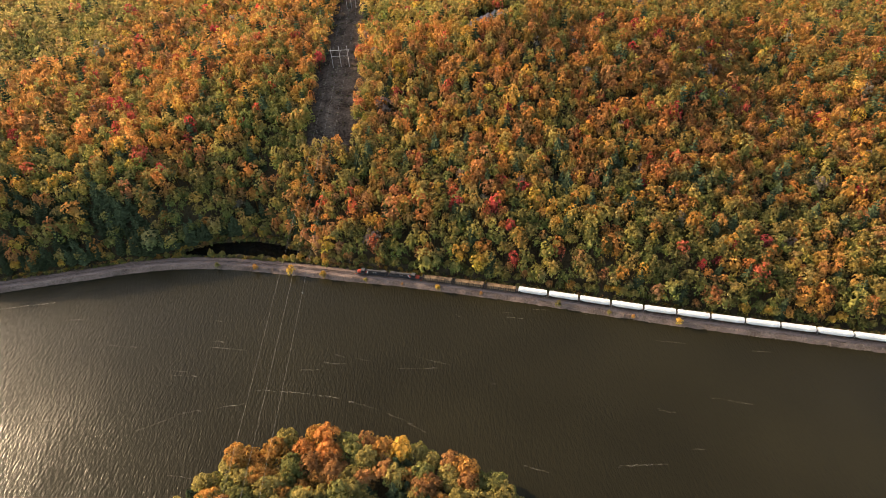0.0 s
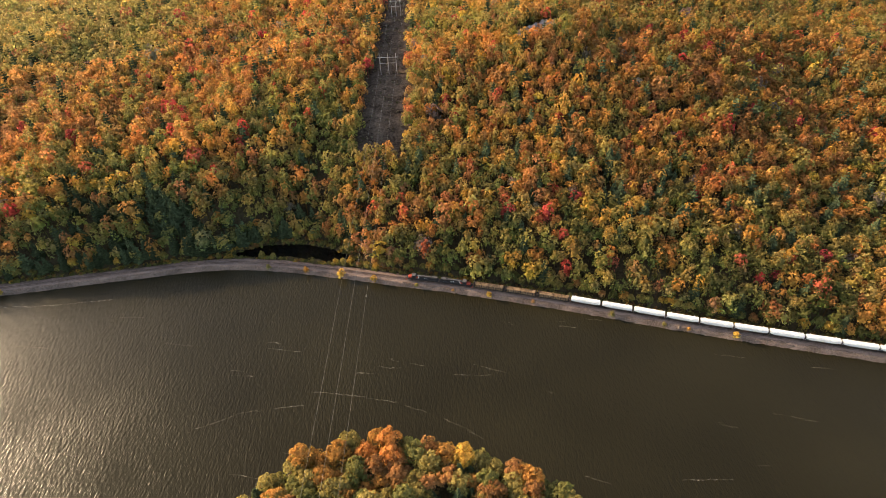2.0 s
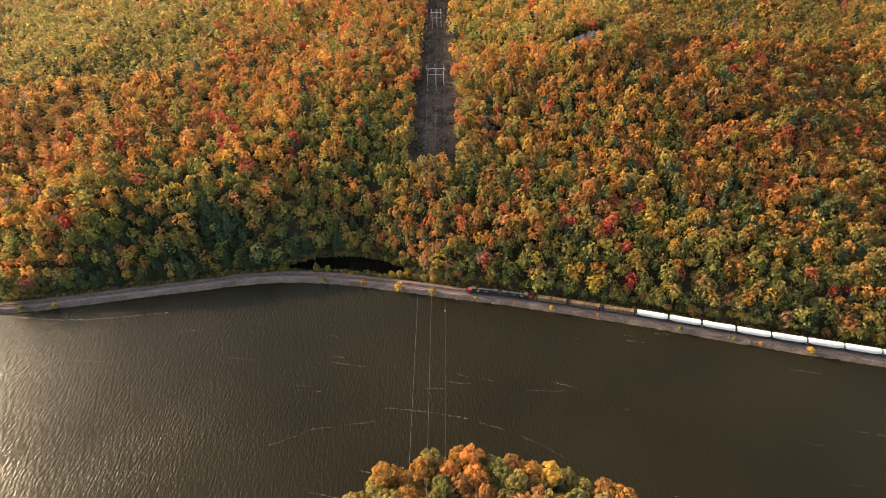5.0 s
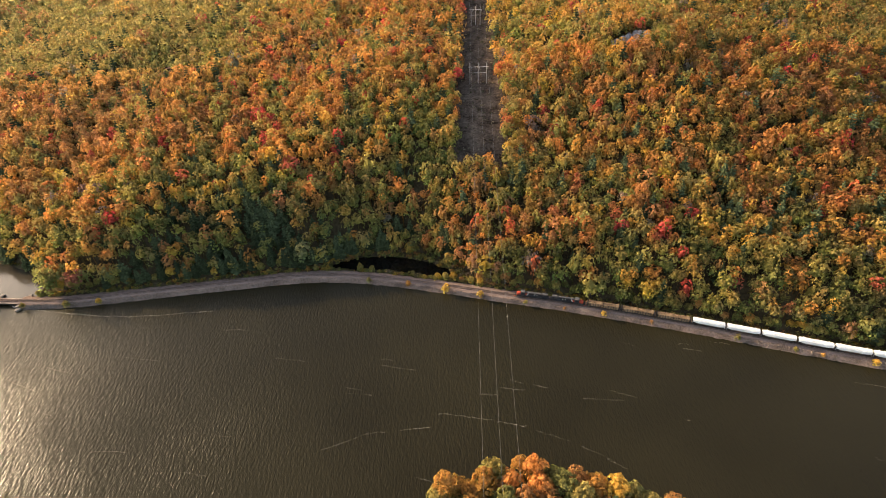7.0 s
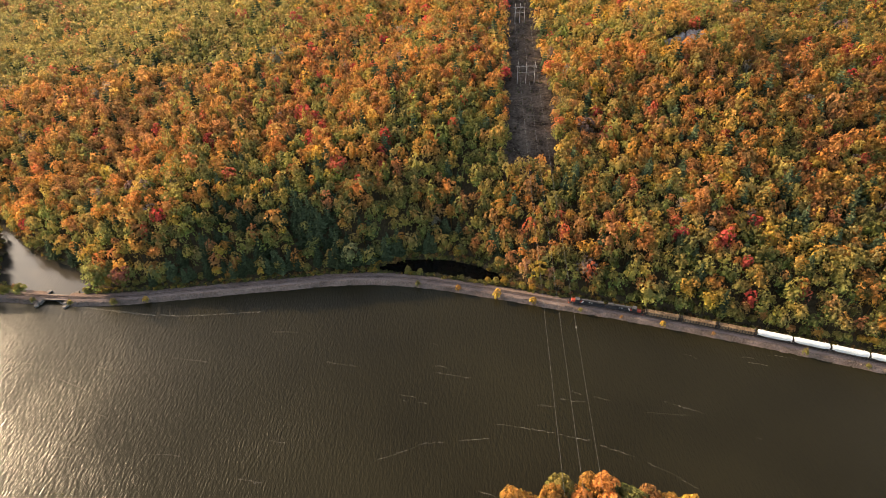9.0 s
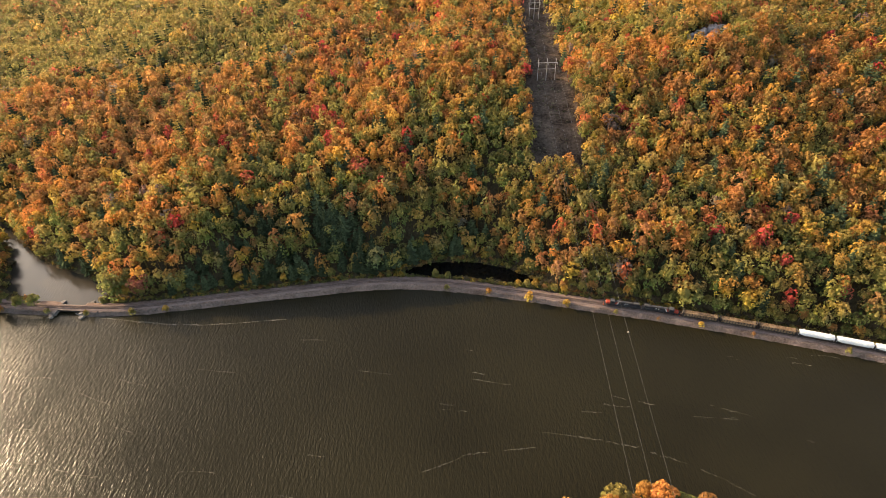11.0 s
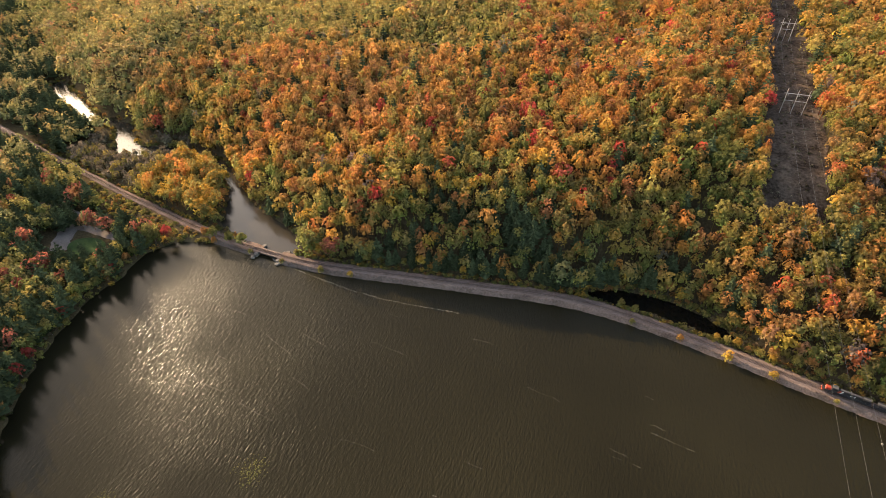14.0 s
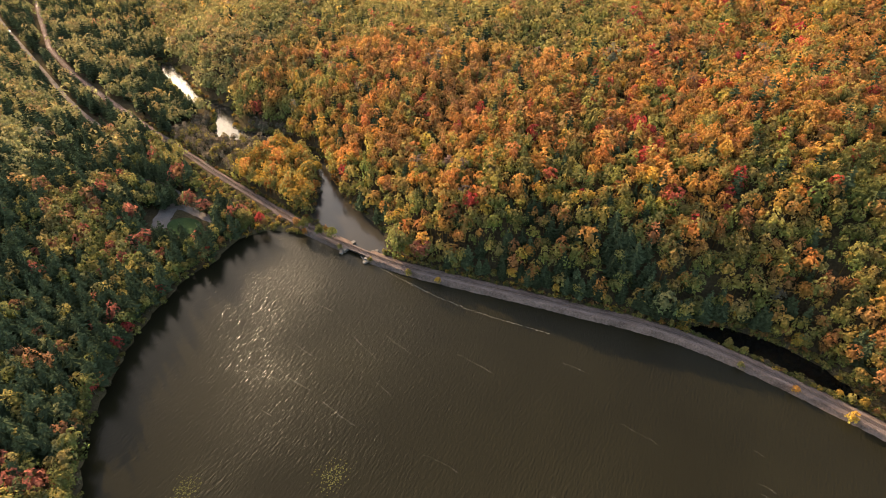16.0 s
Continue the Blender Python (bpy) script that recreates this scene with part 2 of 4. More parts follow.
def part(name, bm, mat, parent, label=""):
    """Links a bmesh, or a mesh, as one object under a thing or a part."""
    if isinstance(bm, bpy.types.Mesh):
        me = bm
    else:
        me = bpy.data.meshes.new(name)
        bm.to_mesh(me)
        bm.free()
        me.materials.append(mat)
    ob = new(name, me)
    ob.parent = parent
    return tagged(ob, label) if label else ob


def box(bm, size, at, bevel=0.0, turn=(0, 0, 0)):
    """A box of that size centred at a place, its edges rounded."""
    got = bmesh.ops.create_cube(bm, size=1.0)["verts"]
    bmesh.ops.scale(bm, vec=size, verts=got)
    if bevel:
        edges = list({e for v in got for e in v.link_edges})
        got = bmesh.ops.bevel(bm, geom=edges, offset=bevel, segments=1, affect="EDGES")["verts"]
        got = list(got)
    m = pose(*at, *turn)
    bmesh.ops.transform(bm, matrix=m, verts=got)
    return got


def rod(bm, a, b, r1, r2=None, sides=8):
    """A tapered rod from a to b."""
    a, b = Vector(a), Vector(b)
    got = bmesh.ops.create_cone(bm, cap_ends=True, segments=sides, radius1=r1, radius2=r1 if r2 is None else r2, depth=(b - a).length)["verts"]
    q = (b - a).to_track_quat("Z", "Y").to_matrix().to_4x4()
    bmesh.ops.transform(bm, matrix=Matrix.Translation((a + b) / 2) @ q, verts=got)
    return got


def grid_faces(nx, ny):
    i = np.arange(nx - 1)[:, None] * ny + np.arange(ny - 1)[None, :]
    return np.stack([i, i + ny, i + ny + 1, i + 1], -1).reshape(-1, 4)


def ribbon(name, xs, offsets, heights, mat, wob=0.0, smooth=True):
    """A strip along the track: offsets south (minus) to north, and heights over the plan; wob roughens it."""
    xs = np.asarray(xs, float)
    y = rail_y(xs)
    sl = (rail_y(xs + 2) - rail_y(xs - 2)) / 4
    nx, ny = -sl / np.hypot(1, sl), 1 / np.hypot(1, sl)
    rng = np.random.RandomState(len(xs))
    V = []
    for o, h in zip(offsets, heights):
        j = rng.uniform(-wob, wob, (2, len(xs))) if wob else np.zeros((2, len(xs)))
        V.append(np.c_[xs + nx * (o + j[0]), y + ny * (o + j[0]), np.zeros(len(xs)) + h + 0.35 * j[1]])
    V = np.stack(V, 1).reshape(-1, 3)
    return mesh_from(name, V, grid_faces(len(xs), len(offsets)), mat, smooth)


# ---- ground and water ----
gx = np.concatenate([[-4800, -3200, -2200], np.arange(-1600, 700, 6.0), [800, 1100, 1800, 3000, 4800]])
gy = np.concatenate([[-4800, -2500, -1200, -600], np.arange(-340, 1240, 6.0), [1400, 1900, 3000, 4800]])
GX, GY = np.meshgrid(gx, gy, indexing="ij")
ground = new("ground", mesh_from("ground", np.c_[GX.ravel(), GY.ravel(), ground_z(GX, GY).ravel()], grid_faces(len(gx), len(gy)), M_ground, True))
tagged(ground, "dark leaf-strewn forest floor of the hillside and plain", "ground", kind="structure")

lx = np.arange(-500, 1300, 10.0)
ly = np.linspace(0, 1, 12)
top = np.where(lx < -440, 275.0, rail_y(lx))
LV = np.stack([np.repeat(lx[:, None], 12, 1), -330 + (top[:, None] + 330) * ly[None, :], np.zeros((len(lx), 12))], -1).reshape(-1, 3)
tagged(new("lake", mesh_from("lake", LV, grid_faces(len(lx), 12), M_lake)), "brown wind-rippled lake water with a low sun glitter", "lake", kind="structure")
rx = np.arange(-1010, -371, 8.0)
RV = np.stack([np.repeat(rx[:, None], 2, 1), np.stack([rail_y(rx) + 0.5, np.maximum(rail_y(rx), np.interp(rx, *zip(*FOOT))) + 8], 1), np.full((len(rx), 2), -0.01)], -1).reshape(-1, 3)
tagged(new("river", mesh_from("river", RV, grid_faces(len(rx), 2), M_river)), "calm grey river water winding through the trees", "river", kind="structure")
qx = np.arange(-200, -80, 8.0)
QV = np.stack([np.repeat(qx[:, None], 2, 1), np.stack([rail_y(qx) + 1, np.full(len(qx), 318.0)], 1), np.full((len(qx), 2), -0.01)], -1).reshape(-1, 3)
tagged(new("pond", mesh_from("pond", QV, grid_faces(len(qx), 2), M_pond)), "black still pond water behind the railway bank", "pond", kind="structure")

# ---- railway bank ----
BRIDGE = (-405.0, -389.0)
for xs, wide in ((np.arange(-1500, -479, 2.5), 0.62), (np.arange(-480, BRIDGE[0] + 0.1, 2.5), 0.9), (np.arange(BRIDGE[1], 760, 2.0), 0.9)):
    low = -1.2
    tagged(new("embankment", ribbon("embankment", xs, [-7.8 * wide, -5.8 * wide, -5.0 * wide, -4.1 * wide, -3.4 * wide, 4.0 * wide, 6.0 * wide, 8.8 * wide],
                                    [low, 0.05, 0.9, 1.9, 2.3, 2.3, 1.6, low], M_dirt, 0.45)), "grey-brown stony railway embankment along the shore", "embankment", kind="structure")
    tagged(new("ballast", ribbon("ballast", xs, [-2.7, -1.75, 1.75, 2.7], [2.15, 2.7, 2.7, 2.15], M_ballast, 0.08)), "pinkish-grey crushed stone track ballast", "ballast", kind="structure")
tagged(new("ballast", ribbon("ballast", [BRIDGE[0] - 0.2, -397, BRIDGE[1] + 0.2], [-2.0, -1.75, 1.75, 2.0], [2.45, 2.7, 2.7, 2.45], M_ballast)), "pinkish-grey crushed stone track ballast", "ballast", kind="structure")
for side in (-0.72, 0.72):
    xs = np.arange(-1500, 760, 2.0)
    tagged(new("rail", ribbon("rail", xs, [side - 0.07, side - 0.05, side + 0.05, side + 0.07], [2.8, 3.0, 3.0, 2.8], M_rail)), "rust-brown steel rail on timber ties", "rail", kind="structure")


def along(x, off=0.0, z=0.0):
    """A place beside the track, and the track's heading there in degrees."""
    sl = float(rail_y(x + 2) - rail_y(x - 2)) / 4
    k = math.hypot(1, sl)
    return x - sl / k * off, float(rail_y(x)) + off / k, z, math.degrees(math.atan(sl))


# timber ties, joined
tv, tf = [], []
cube = np.array([(a, b, c) for a in (-0.12, 0.12) for b in (-1.3, 1.3) for c in (-0.1, 0.1)])
cube_f = np.array([(0, 1, 3, 2), (4, 6, 7, 5), (0, 4, 5, 1), (2, 3, 7, 6), (0, 2, 6, 4), (1, 5, 7, 3)])
for k, x in enumerate(np.arange(-700, 420, 0.62)):
    px, py, _, a = along(x)
    c, sn = math.cos(radians(a)), math.sin(radians(a))
    tv.append(np.c_[cube[:, 0] * c - cube[:, 1] * sn + px, cube[:, 0] * sn + cube[:, 1] * c + py, cube[:, 2] + 2.72])
    tf.append(cube_f + 8 * k)
tagged(new("ties", mesh_from("ties", np.concatenate(tv), np.concatenate(tf), M_tie)), "weathered dark timber railway ties in ballast", "railway ties", kind="stuff")

# ---- trees ----
def leaf_cloud(rng, centre, normal, size, n_up=0.5):
    """One small triangle of leaves for every place given."""
    n = len(centre)
    u = rng.normal(size=(n, 3))
    nn = normal + rng.normal(size=(n, 3)) * 0.5
    nn[:, 2] += n_up
    nn /= np.linalg.norm(nn, axis=1)[:, None]
    u -= nn * (u * nn).sum(1)[:, None]
    u /= np.linalg.norm(u, axis=1)[:, None]
    v = np.cross(nn, u)
    s = size * rng.uniform(0.65, 1.3, n)[:, None]
    return np.stack([centre + u * s, centre - 0.6 * u * s + 0.8 * v * s, centre - 0.5 * u * s - 0.85 * v * s], 1).reshape(-1, 3)


def ico(sub):
    bm = bmesh.new()
    bmesh.ops.create_icosphere(bm, subdivisions=sub, radius=1)
    v, f = np.array([q.co[:] for q in bm.verts]), np.array([[q.index for q in g.verts] for g in bm.faces])
    bm.free()
    return v, f


def broadleaf(seed, leaves, sub=1, tall=1.0, leaf=0.15, clumps=17):
    """A crown of radius about 1 round (0, 0, 0): verts, faces, shade. A domed, lumpy core, with clumps of small leaves standing out of it."""
    rng = np.random.RandomState(seed)
    k = np.arange(clumps) + 0.5
    up = 1 - 1.62 * k / clumps
    ang = k * 2.39996 + rng.uniform(-0.35, 0.35, clumps)
    side = np.sqrt(np.maximum(0, 1 - up ** 2))
    cd = np.c_[side * np.cos(ang), side * np.sin(ang), up] + rng.normal(size=(clumps, 3)) * 0.13
    cd /= np.linalg.norm(cd, axis=1)[:, None]
    # crowns are broadest under the middle and lean a little
    lean = rng.normal(size=2) * 0.14
    reach = rng.uniform(0.56, 0.80, clumps)
    cc = cd * reach[:, None]
    cr = rng.uniform(0.25, 0.42, clumps)

    def shaped(p):
        q = p * np.array([1, 1, tall])
        q[:, :2] *= (1.0 - 0.22 * np.clip(p[:, 2], -0.6, 1))[:, None]
        q[:, :2] += lean * p[:, 2:3]
        return q

    cv, cf = ico(sub)
    bulge = 0.38 + (0.22 * np.exp(-((1 - cv @ cd.T) / 0.05))).max(1)
    core = shaped(cv * bulge[:, None])
    which = rng.randint(clumps, size=leaves)
    d = rng.normal(size=(leaves, 3)) + cd[which] * 1.1 + np.array([0, 0, 0.45])
    d /= np.linalg.norm(d, axis=1)[:, None]
    p = shaped(cc[which] + d * cr[which][:, None] * rng.uniform(0.75, 1.08, leaves)[:, None])
    lv = leaf_cloud(rng, p, d, leaf, 0.2)
    tone = rng.uniform(0.86, 1.16, clumps)[which] * rng.uniform(0.88, 1.12, leaves)
    verts = np.r_[core, lv]
    faces = np.r_[cf, np.arange(len(lv)).reshape(-1, 3) + len(core)]
    shade = np.r_[np.full(len(core), 0.9), np.repeat(tone, 3)]
    # leaves turn first at the top: lower ones keep some green
    turned = np.clip((verts[:, 2] / tall + 0.3) / 0.9, 0, 1)[:, None]
    return verts, faces, shade[:, None] * (np.array([0.86, 1.06, 0.95]) * (1 - turned) + np.array([1.05, 0.98, 1.0]) * turned)


def conifer(seed, whorls=8, boughs=7, width=0.32):
    """A pine of height 1 from z = 0: drooping boughs in whorls round a stem, each bough a bent leaf-like blade."""
    rng = np.random.RandomState(seed)
    V, F, S = [], [], []

    def add(tri, sh):
        k = len(V)
        V.extend(tri)
        F.append((k, k + 1, k + 2))
        S.extend([sh] * 3)

    for w in range(whorls):
        z = 0.2 + 0.78 * (w / (whorls - 1)) ** 0.9
        reach = width * (1.04 - z) ** 0.75 * rng.uniform(0.8, 1.15)
        for b in range(boughs if w < whorls - 2 else 5):
            a = 6.28 * (b + rng.uniform(-0.3, 0.3)) / boughs + w * 1.3
            L = reach * rng.uniform(0.7, 1.2)
            o, t = np.array([math.cos(a), math.sin(a), 0]), np.array([-math.sin(a), math.cos(a), 0])
            tip = o * L + np.array([0, 0, z + 0.02 * rng.uniform(-1, 1.6)])
            mid = o * L * 0.55 + np.array([0, 0, z - 0.012])
            root = np.array([0, 0, z + 0.03])
            wd = 0.30 * L + 0.015
            sh = rng.uniform(0.7, 1.3)
            add([root, mid - t * wd + [0, 0, -0.02], tip], sh)
            add([root, tip, mid + t * wd + [0, 0, -0.02]], sh * 0.93)
    for a in range(4):
        a0, a1 = a * 1.5708, (a + 1) * 1.5708
        add([np.array([0.035 * math.cos(a0), 0.035 * math.sin(a0), 0.0]), np.array([0.035 * math.cos(a1), 0.035 * math.sin(a1), 0.0]), np.array([0, 0, 1.02])], 0.5)
    return np.array(V), np.array(F), np.repeat(np.array(S)[:, None], 3, 1)


def stem():
    """A three-sided tapered trunk under a crown: z from -1 to 0 of the crown's own radius."""
    a = np.array([0, 2.094, 4.189])
    lo = np.c_[0.06 * np.cos(a), 0.06 * np.sin(a), np.full(3, -3.2)]
    hi = np.c_[0.03 * np.cos(a), 0.03 * np.sin(a), np.full(3, 0.1)]
    return np.r_[lo, hi], np.array([(0, 1, 4), (0, 4, 3), (1, 2, 5), (1, 5, 4), (2, 0, 3), (2, 3, 5)])


GREEN, OLIVE, GOLD, AMBER, ORANGE, RUST, RED, PINE = ((0.155, 0.152, 0.05), (0.25, 0.205, 0.065), (0.44, 0.275, 0.06), (0.41, 0.215, 0.06), (0.43, 0.192, 0.058), (0.31, 0.158, 0.06), (0.37, 0.07, 0.055), (0.075, 0.094, 0.047))
PALETTE = np.array([GREEN, OLIVE, GOLD, AMBER, ORANGE, RUST, RED])


def scatter():
    """Where the forest's trees stand, how big they are and which colour: arrays."""
    rng = np.random.RandomState(11)
    out = []
    for x0, x1, y0, y1, step in ((-640, 470, 10, 480, 5.8), (-760, 620, 480, 620, 6.8), (-900, 560, 620, 960, 8.4), (-1500, -640, 120, 480, 7.4), (-1700, -760, 480, 620, 8.6), (-1900, -900, 620, 1050, 10.5)):
        a, b = np.meshgrid(np.arange(x0, x1, step), np.arange(y0, y1, step * 0.92))
        a[::2] += step / 2
        a, b = a.ravel(), b.ravel()
        a, b = a + rng.uniform(-0.42, 0.42, a.size) * step, b + rng.uniform(-0.42, 0.42, a.size) * step
        out.append(np.c_[a, b, np.full(a.size, step), rng.uniform(size=a.size)])
    P = np.concatenate(out)
    x, y, step, u = P.T
    ry = rail_y(x)
    road = np.interp(x, *zip(*ROAD))
    keep = (any_water(x, y) < -0.5) & ((y - ry > np.where(x < -480, 7.0, 9.0)) | (y - ry < -8)) & (u > 0.05)
    keep &= ~((x > -340) & (y < ry))
    keep &= (np.abs(x - LINE_X(y)) > np.interp(y, [370, 560], [18.0, 13.5])) | (y < 352)
    keep &= ~((x < -700) & (np.abs(y - road) < 7)) & ~((x < -700) & (y < ry) & (y > ry - 11))
    keep &= ~((x > -815) & (x < -600) & (water_depth(x, y, RIVER) > -6))
    keep &= np.hypot((x + 526) / 32, (y - 224) / 19) > 1
    keep &= np.hypot((x - 45) / 19, (y - 469 - 0.3 * (x - 45)) / 11) > 1
    keep &= ~((x > -590) & (x < -440) & (y < ry) & (y > ry - np.interp(x, [-590, -540, -440], [14, 24, 20])))
    keep &= ~((np.abs(x + 590) < 70) & (y > 215) & (y < 265) & (np.abs(y - 252 - 0.1 * (x + 560)) < 6) & (x > -620))
    # out of sight: behind the lens or past the picture's sides
    keep &= (x - 300 < (y - 130) * 0.75) & (y > 10)
    keep &= y > 28 - 0.55 * (x + 433)
    keep &= y < 30 + np.interp(x, [-1350, -1000, -700, -400, -82, 100, 363, 500], [600, 740, 840, 800, 780, 770, 730, 640])
    return P[keep]


LINE_X = lambda y: -81.0 + 0.0 * np.asarray(y)
ROAD = [(-1900, 700), (-1500, 580), (-1300, 500), (-1136, 437), (-943, 369), (-820, 326), (-767, 309), (-700, 292)]
P = scatter()
rng = np.random.RandomState(21)
tx, ty, tstep = P[:, 0], P[:, 1], P[:, 2]
tz = ground_z(tx, ty)
n = len(tx)
climb = np.clip((ty - np.interp(tx, *zip(*FOOT))) / 160, -0.5, 2)
patch = swell(tx, ty, 75, 31) * 1.2 + swell(tx, ty, 24, 33) * 1.2
warm = np.clip(0.38 + 0.40 * np.clip(climb, 0, 1) + 0.5 * patch + 0.30 * np.clip((tx + 330) / -60, 0, 1) * (tx > -520) * (climb > 0.15) + rng.normal(size=n) * 0.23, 0, 1)
warm = warm - 0.16 * (tx > -50) * np.clip(1 - climb / 0.45, 0, 1) - 0.5 * np.exp(-(((tx + 128) / 26) ** 2 + ((ty - 385) / 45) ** 2)) - 0.42 * np.clip((ty - 440) / 60, 0, 1) * np.clip((-290 - tx) / 80, 0, 1)
warm = warm - 0.14 * np.clip((ty - 430) / 60, 0, 1) * (tx > -70) + 0.25 * np.exp(-(((tx - 25) / 40) ** 2 + ((ty - 312) / 22) ** 2)) + 0.25 * np.exp(-(((tx + 75) / 35) ** 2 + ((ty - 312) / 24) ** 2)) + 0.2 * np.exp(-(((tx + 385) / 45) ** 2 + ((ty - 385) / 45) ** 2))
warm = np.clip(warm, 0, 1)
warm = np.where((climb < 0) & (tx > -640), warm * 0.5, warm * np.where(climb < 0, 0.7, 1))
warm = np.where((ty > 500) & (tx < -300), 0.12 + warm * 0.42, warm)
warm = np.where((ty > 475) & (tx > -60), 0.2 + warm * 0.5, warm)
# the turn of the season from green through olive, straw and amber to orange and rust
SEASON = np.array([GREEN, (0.17, 0.155, 0.052), OLIVE, (0.32, 0.235, 0.07), AMBER, ORANGE, RUST])
stage = [0.0, 0.18, 0.34, 0.5, 0.68, 0.86, 1.0]
tint = np.stack([np.interp(warm, stage, SEASON[:, k]) for k in range(3)], 1)
odd = rng.uniform(size=n)
for lo, hi, tone in ((0.0, 0.011, RED), (0.011, 0.023, (0.42, 0.115, 0.06)), (0.95, 0.985, GOLD), (0.86, 0.95, OLIVE), (0.80, 0.86, RUST), (0.79, 0.80, (0.19, 0.15, 0.11))):
    tint[(odd >= lo) & (odd < hi)] = tone
tint *= rng.uniform(0.82, 1.2, n)[:, None] * (1 + rng.normal(size=(n, 3)) * 0.06)
# sun and haze put into leaf colours, brighter west, darker east; the west bank is muted, with rust and dull red
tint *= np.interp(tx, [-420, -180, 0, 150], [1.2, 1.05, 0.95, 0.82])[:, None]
# haze over the far plain painted in: leaves blend to pale olive
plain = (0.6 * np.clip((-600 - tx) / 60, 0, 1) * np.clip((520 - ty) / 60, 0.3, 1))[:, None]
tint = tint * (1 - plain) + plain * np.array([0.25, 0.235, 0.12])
# leaves blend towards muted olive further west and up the slope
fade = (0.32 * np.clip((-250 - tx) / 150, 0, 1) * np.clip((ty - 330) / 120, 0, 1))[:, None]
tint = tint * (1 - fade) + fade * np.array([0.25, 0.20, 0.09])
bank = (climb < 0) & (tx > -640)
dull = np.array([GREEN, OLIVE, (0.22, 0.12, 0.06), (0.25, 0.095, 0.062), GREEN, (0.20, 0.16, 0.06), OLIVE, (0.16, 0.15, 0.06), GREEN, (0.14, 0.145, 0.065)])[rng.randint(0, 10, n)]
tint = np.where(bank[:, None], dull * rng.uniform(1.0, 1.45, n)[:, None], tint)
# between the track and the river: a golden clump, then grey-brown brush
spit = (climb < 0) & (tx > -650) & (tx < -430) & (ty > rail_y(tx) + 3)
clump = spit & (tx > -545)
gilt = np.array([GOLD, AMBER, OLIVE, GOLD, OLIVE, ORANGE, OLIVE])[np.arange(n) % 7]
brush = np.array([(0.17, 0.14, 0.10), (0.20, 0.165, 0.115), OLIVE, (0.15, 0.125, 0.085)])[np.arange(n) % 4]
tint = np.where(clump[:, None], gilt * (0.8 + 0.05 * (np.arange(n) % 9))[:, None], np.where(spit[:, None], brush, tint))
# pines: along the foot of the hill west of the pond, on the west bank, and here and there
pine_odds = 0.06 + 0.62 * np.exp(-((((tx + 215) / 85) ** 2) ** 1.5 + (((ty - 303) / 22) ** 2) ** 1.5)) + 0.6 * (climb < 0) * (swell(tx, ty, 90, 41) > -0.2) * (tx < -430) + 0.3 * np.exp(-(((tx - 95) / 40) ** 2 + ((ty - 300) / 22) ** 2))
is_pine = (rng.uniform(size=n) < pine_odds) & ~spit
tint[is_pine] = np.array(PINE) * rng.uniform(0.7, 1.35, is_pine.sum())[:, None]
big = tstep * rng.uniform(0.5, 0.95, n) * np.where(rng.uniform(size=n) < 0.16, 1.4, 1.0)
trunk_h = (rng.uniform(7.0, 11.5, n) + 4 * np.exp(-((climb - 0.15) / 0.15) ** 2)) * np.where(spit & ~clump, 0.35, 1.0)
big = big * np.where(spit & ~clump, 0.7, 1.0)
turn = rng.uniform(0, 6.283, n)


def forest(name, label, pick, templates, scale, lift):
    """Joins many trees into one object of foliage."""
    V, F, C, base = [], [], [], 0
    ids = np.nonzero(pick)[0]
    which = np.random.RandomState(5).randint(len(templates), size=len(ids))
    for k, (tv, tf, ts) in enumerate(templates):
        own = ids[which == k]
        if not len(own):
            continue
        c, s = np.cos(turn[own])[:, None], np.sin(turn[own])[:, None]
        v = tv[None, :, :] * scale[own][:, None, :]
        w = np.stack([v[..., 0] * c - v[..., 1] * s, v[..., 0] * s + v[..., 1] * c, v[..., 2]], -1)
        w += np.stack([tx[own], ty[own], tz[own] + lift[own]], -1)[:, None, :]
        V.append(w.reshape(-1, 3))
        F.append((tf[None] + (np.arange(len(own)) * len(tv))[:, None, None] + base).reshape(-1, 3))
        C.append((tint[own][:, None, :] * ts[None]).reshape(-1, 3))
        base += len(own) * len(tv)
    ob = new(name, mesh_from(name, np.concatenate(V), np.concatenate(F), M_leaves, False, np.concatenate(C)))
    return tagged(ob, label, "forest", kind="stuff")


def with_stem(t):
    sv, sf = stem()
    return np.r_[t[0], sv], np.r_[t[1], sf + len(t[0])], np.r_[t[2], np.full((len(sv), 3), 0.5)]


near_t = [with_stem(broadleaf(100 + k, 200, 1, (0.95, 1.15, 1.35, 1.7)[k % 4], 0.142, 14 + k % 8)) for k in range(14)]
far_t = [broadleaf(200 + k, 92, 1, (0.9, 1.1, 1.3)[k % 3], 0.165, 14) for k in range(10)]
pine_t = [conifer(300 + k) for k in range(6)]
near = (ty < 480) & (tx > -640)
bs = np.c_[big, big, big * rng.uniform(0.9, 1.2, n)]
ph = rng.uniform(14, 23, n)
ps = np.c_[ph * 1.05, ph * 1.05, ph]
zero = np.zeros(n)
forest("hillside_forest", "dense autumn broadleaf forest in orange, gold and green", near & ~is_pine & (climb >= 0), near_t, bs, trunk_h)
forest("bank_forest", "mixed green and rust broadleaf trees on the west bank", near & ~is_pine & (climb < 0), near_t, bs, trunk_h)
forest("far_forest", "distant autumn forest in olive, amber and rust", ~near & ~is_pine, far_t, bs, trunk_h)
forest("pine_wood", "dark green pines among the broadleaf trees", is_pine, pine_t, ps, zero)

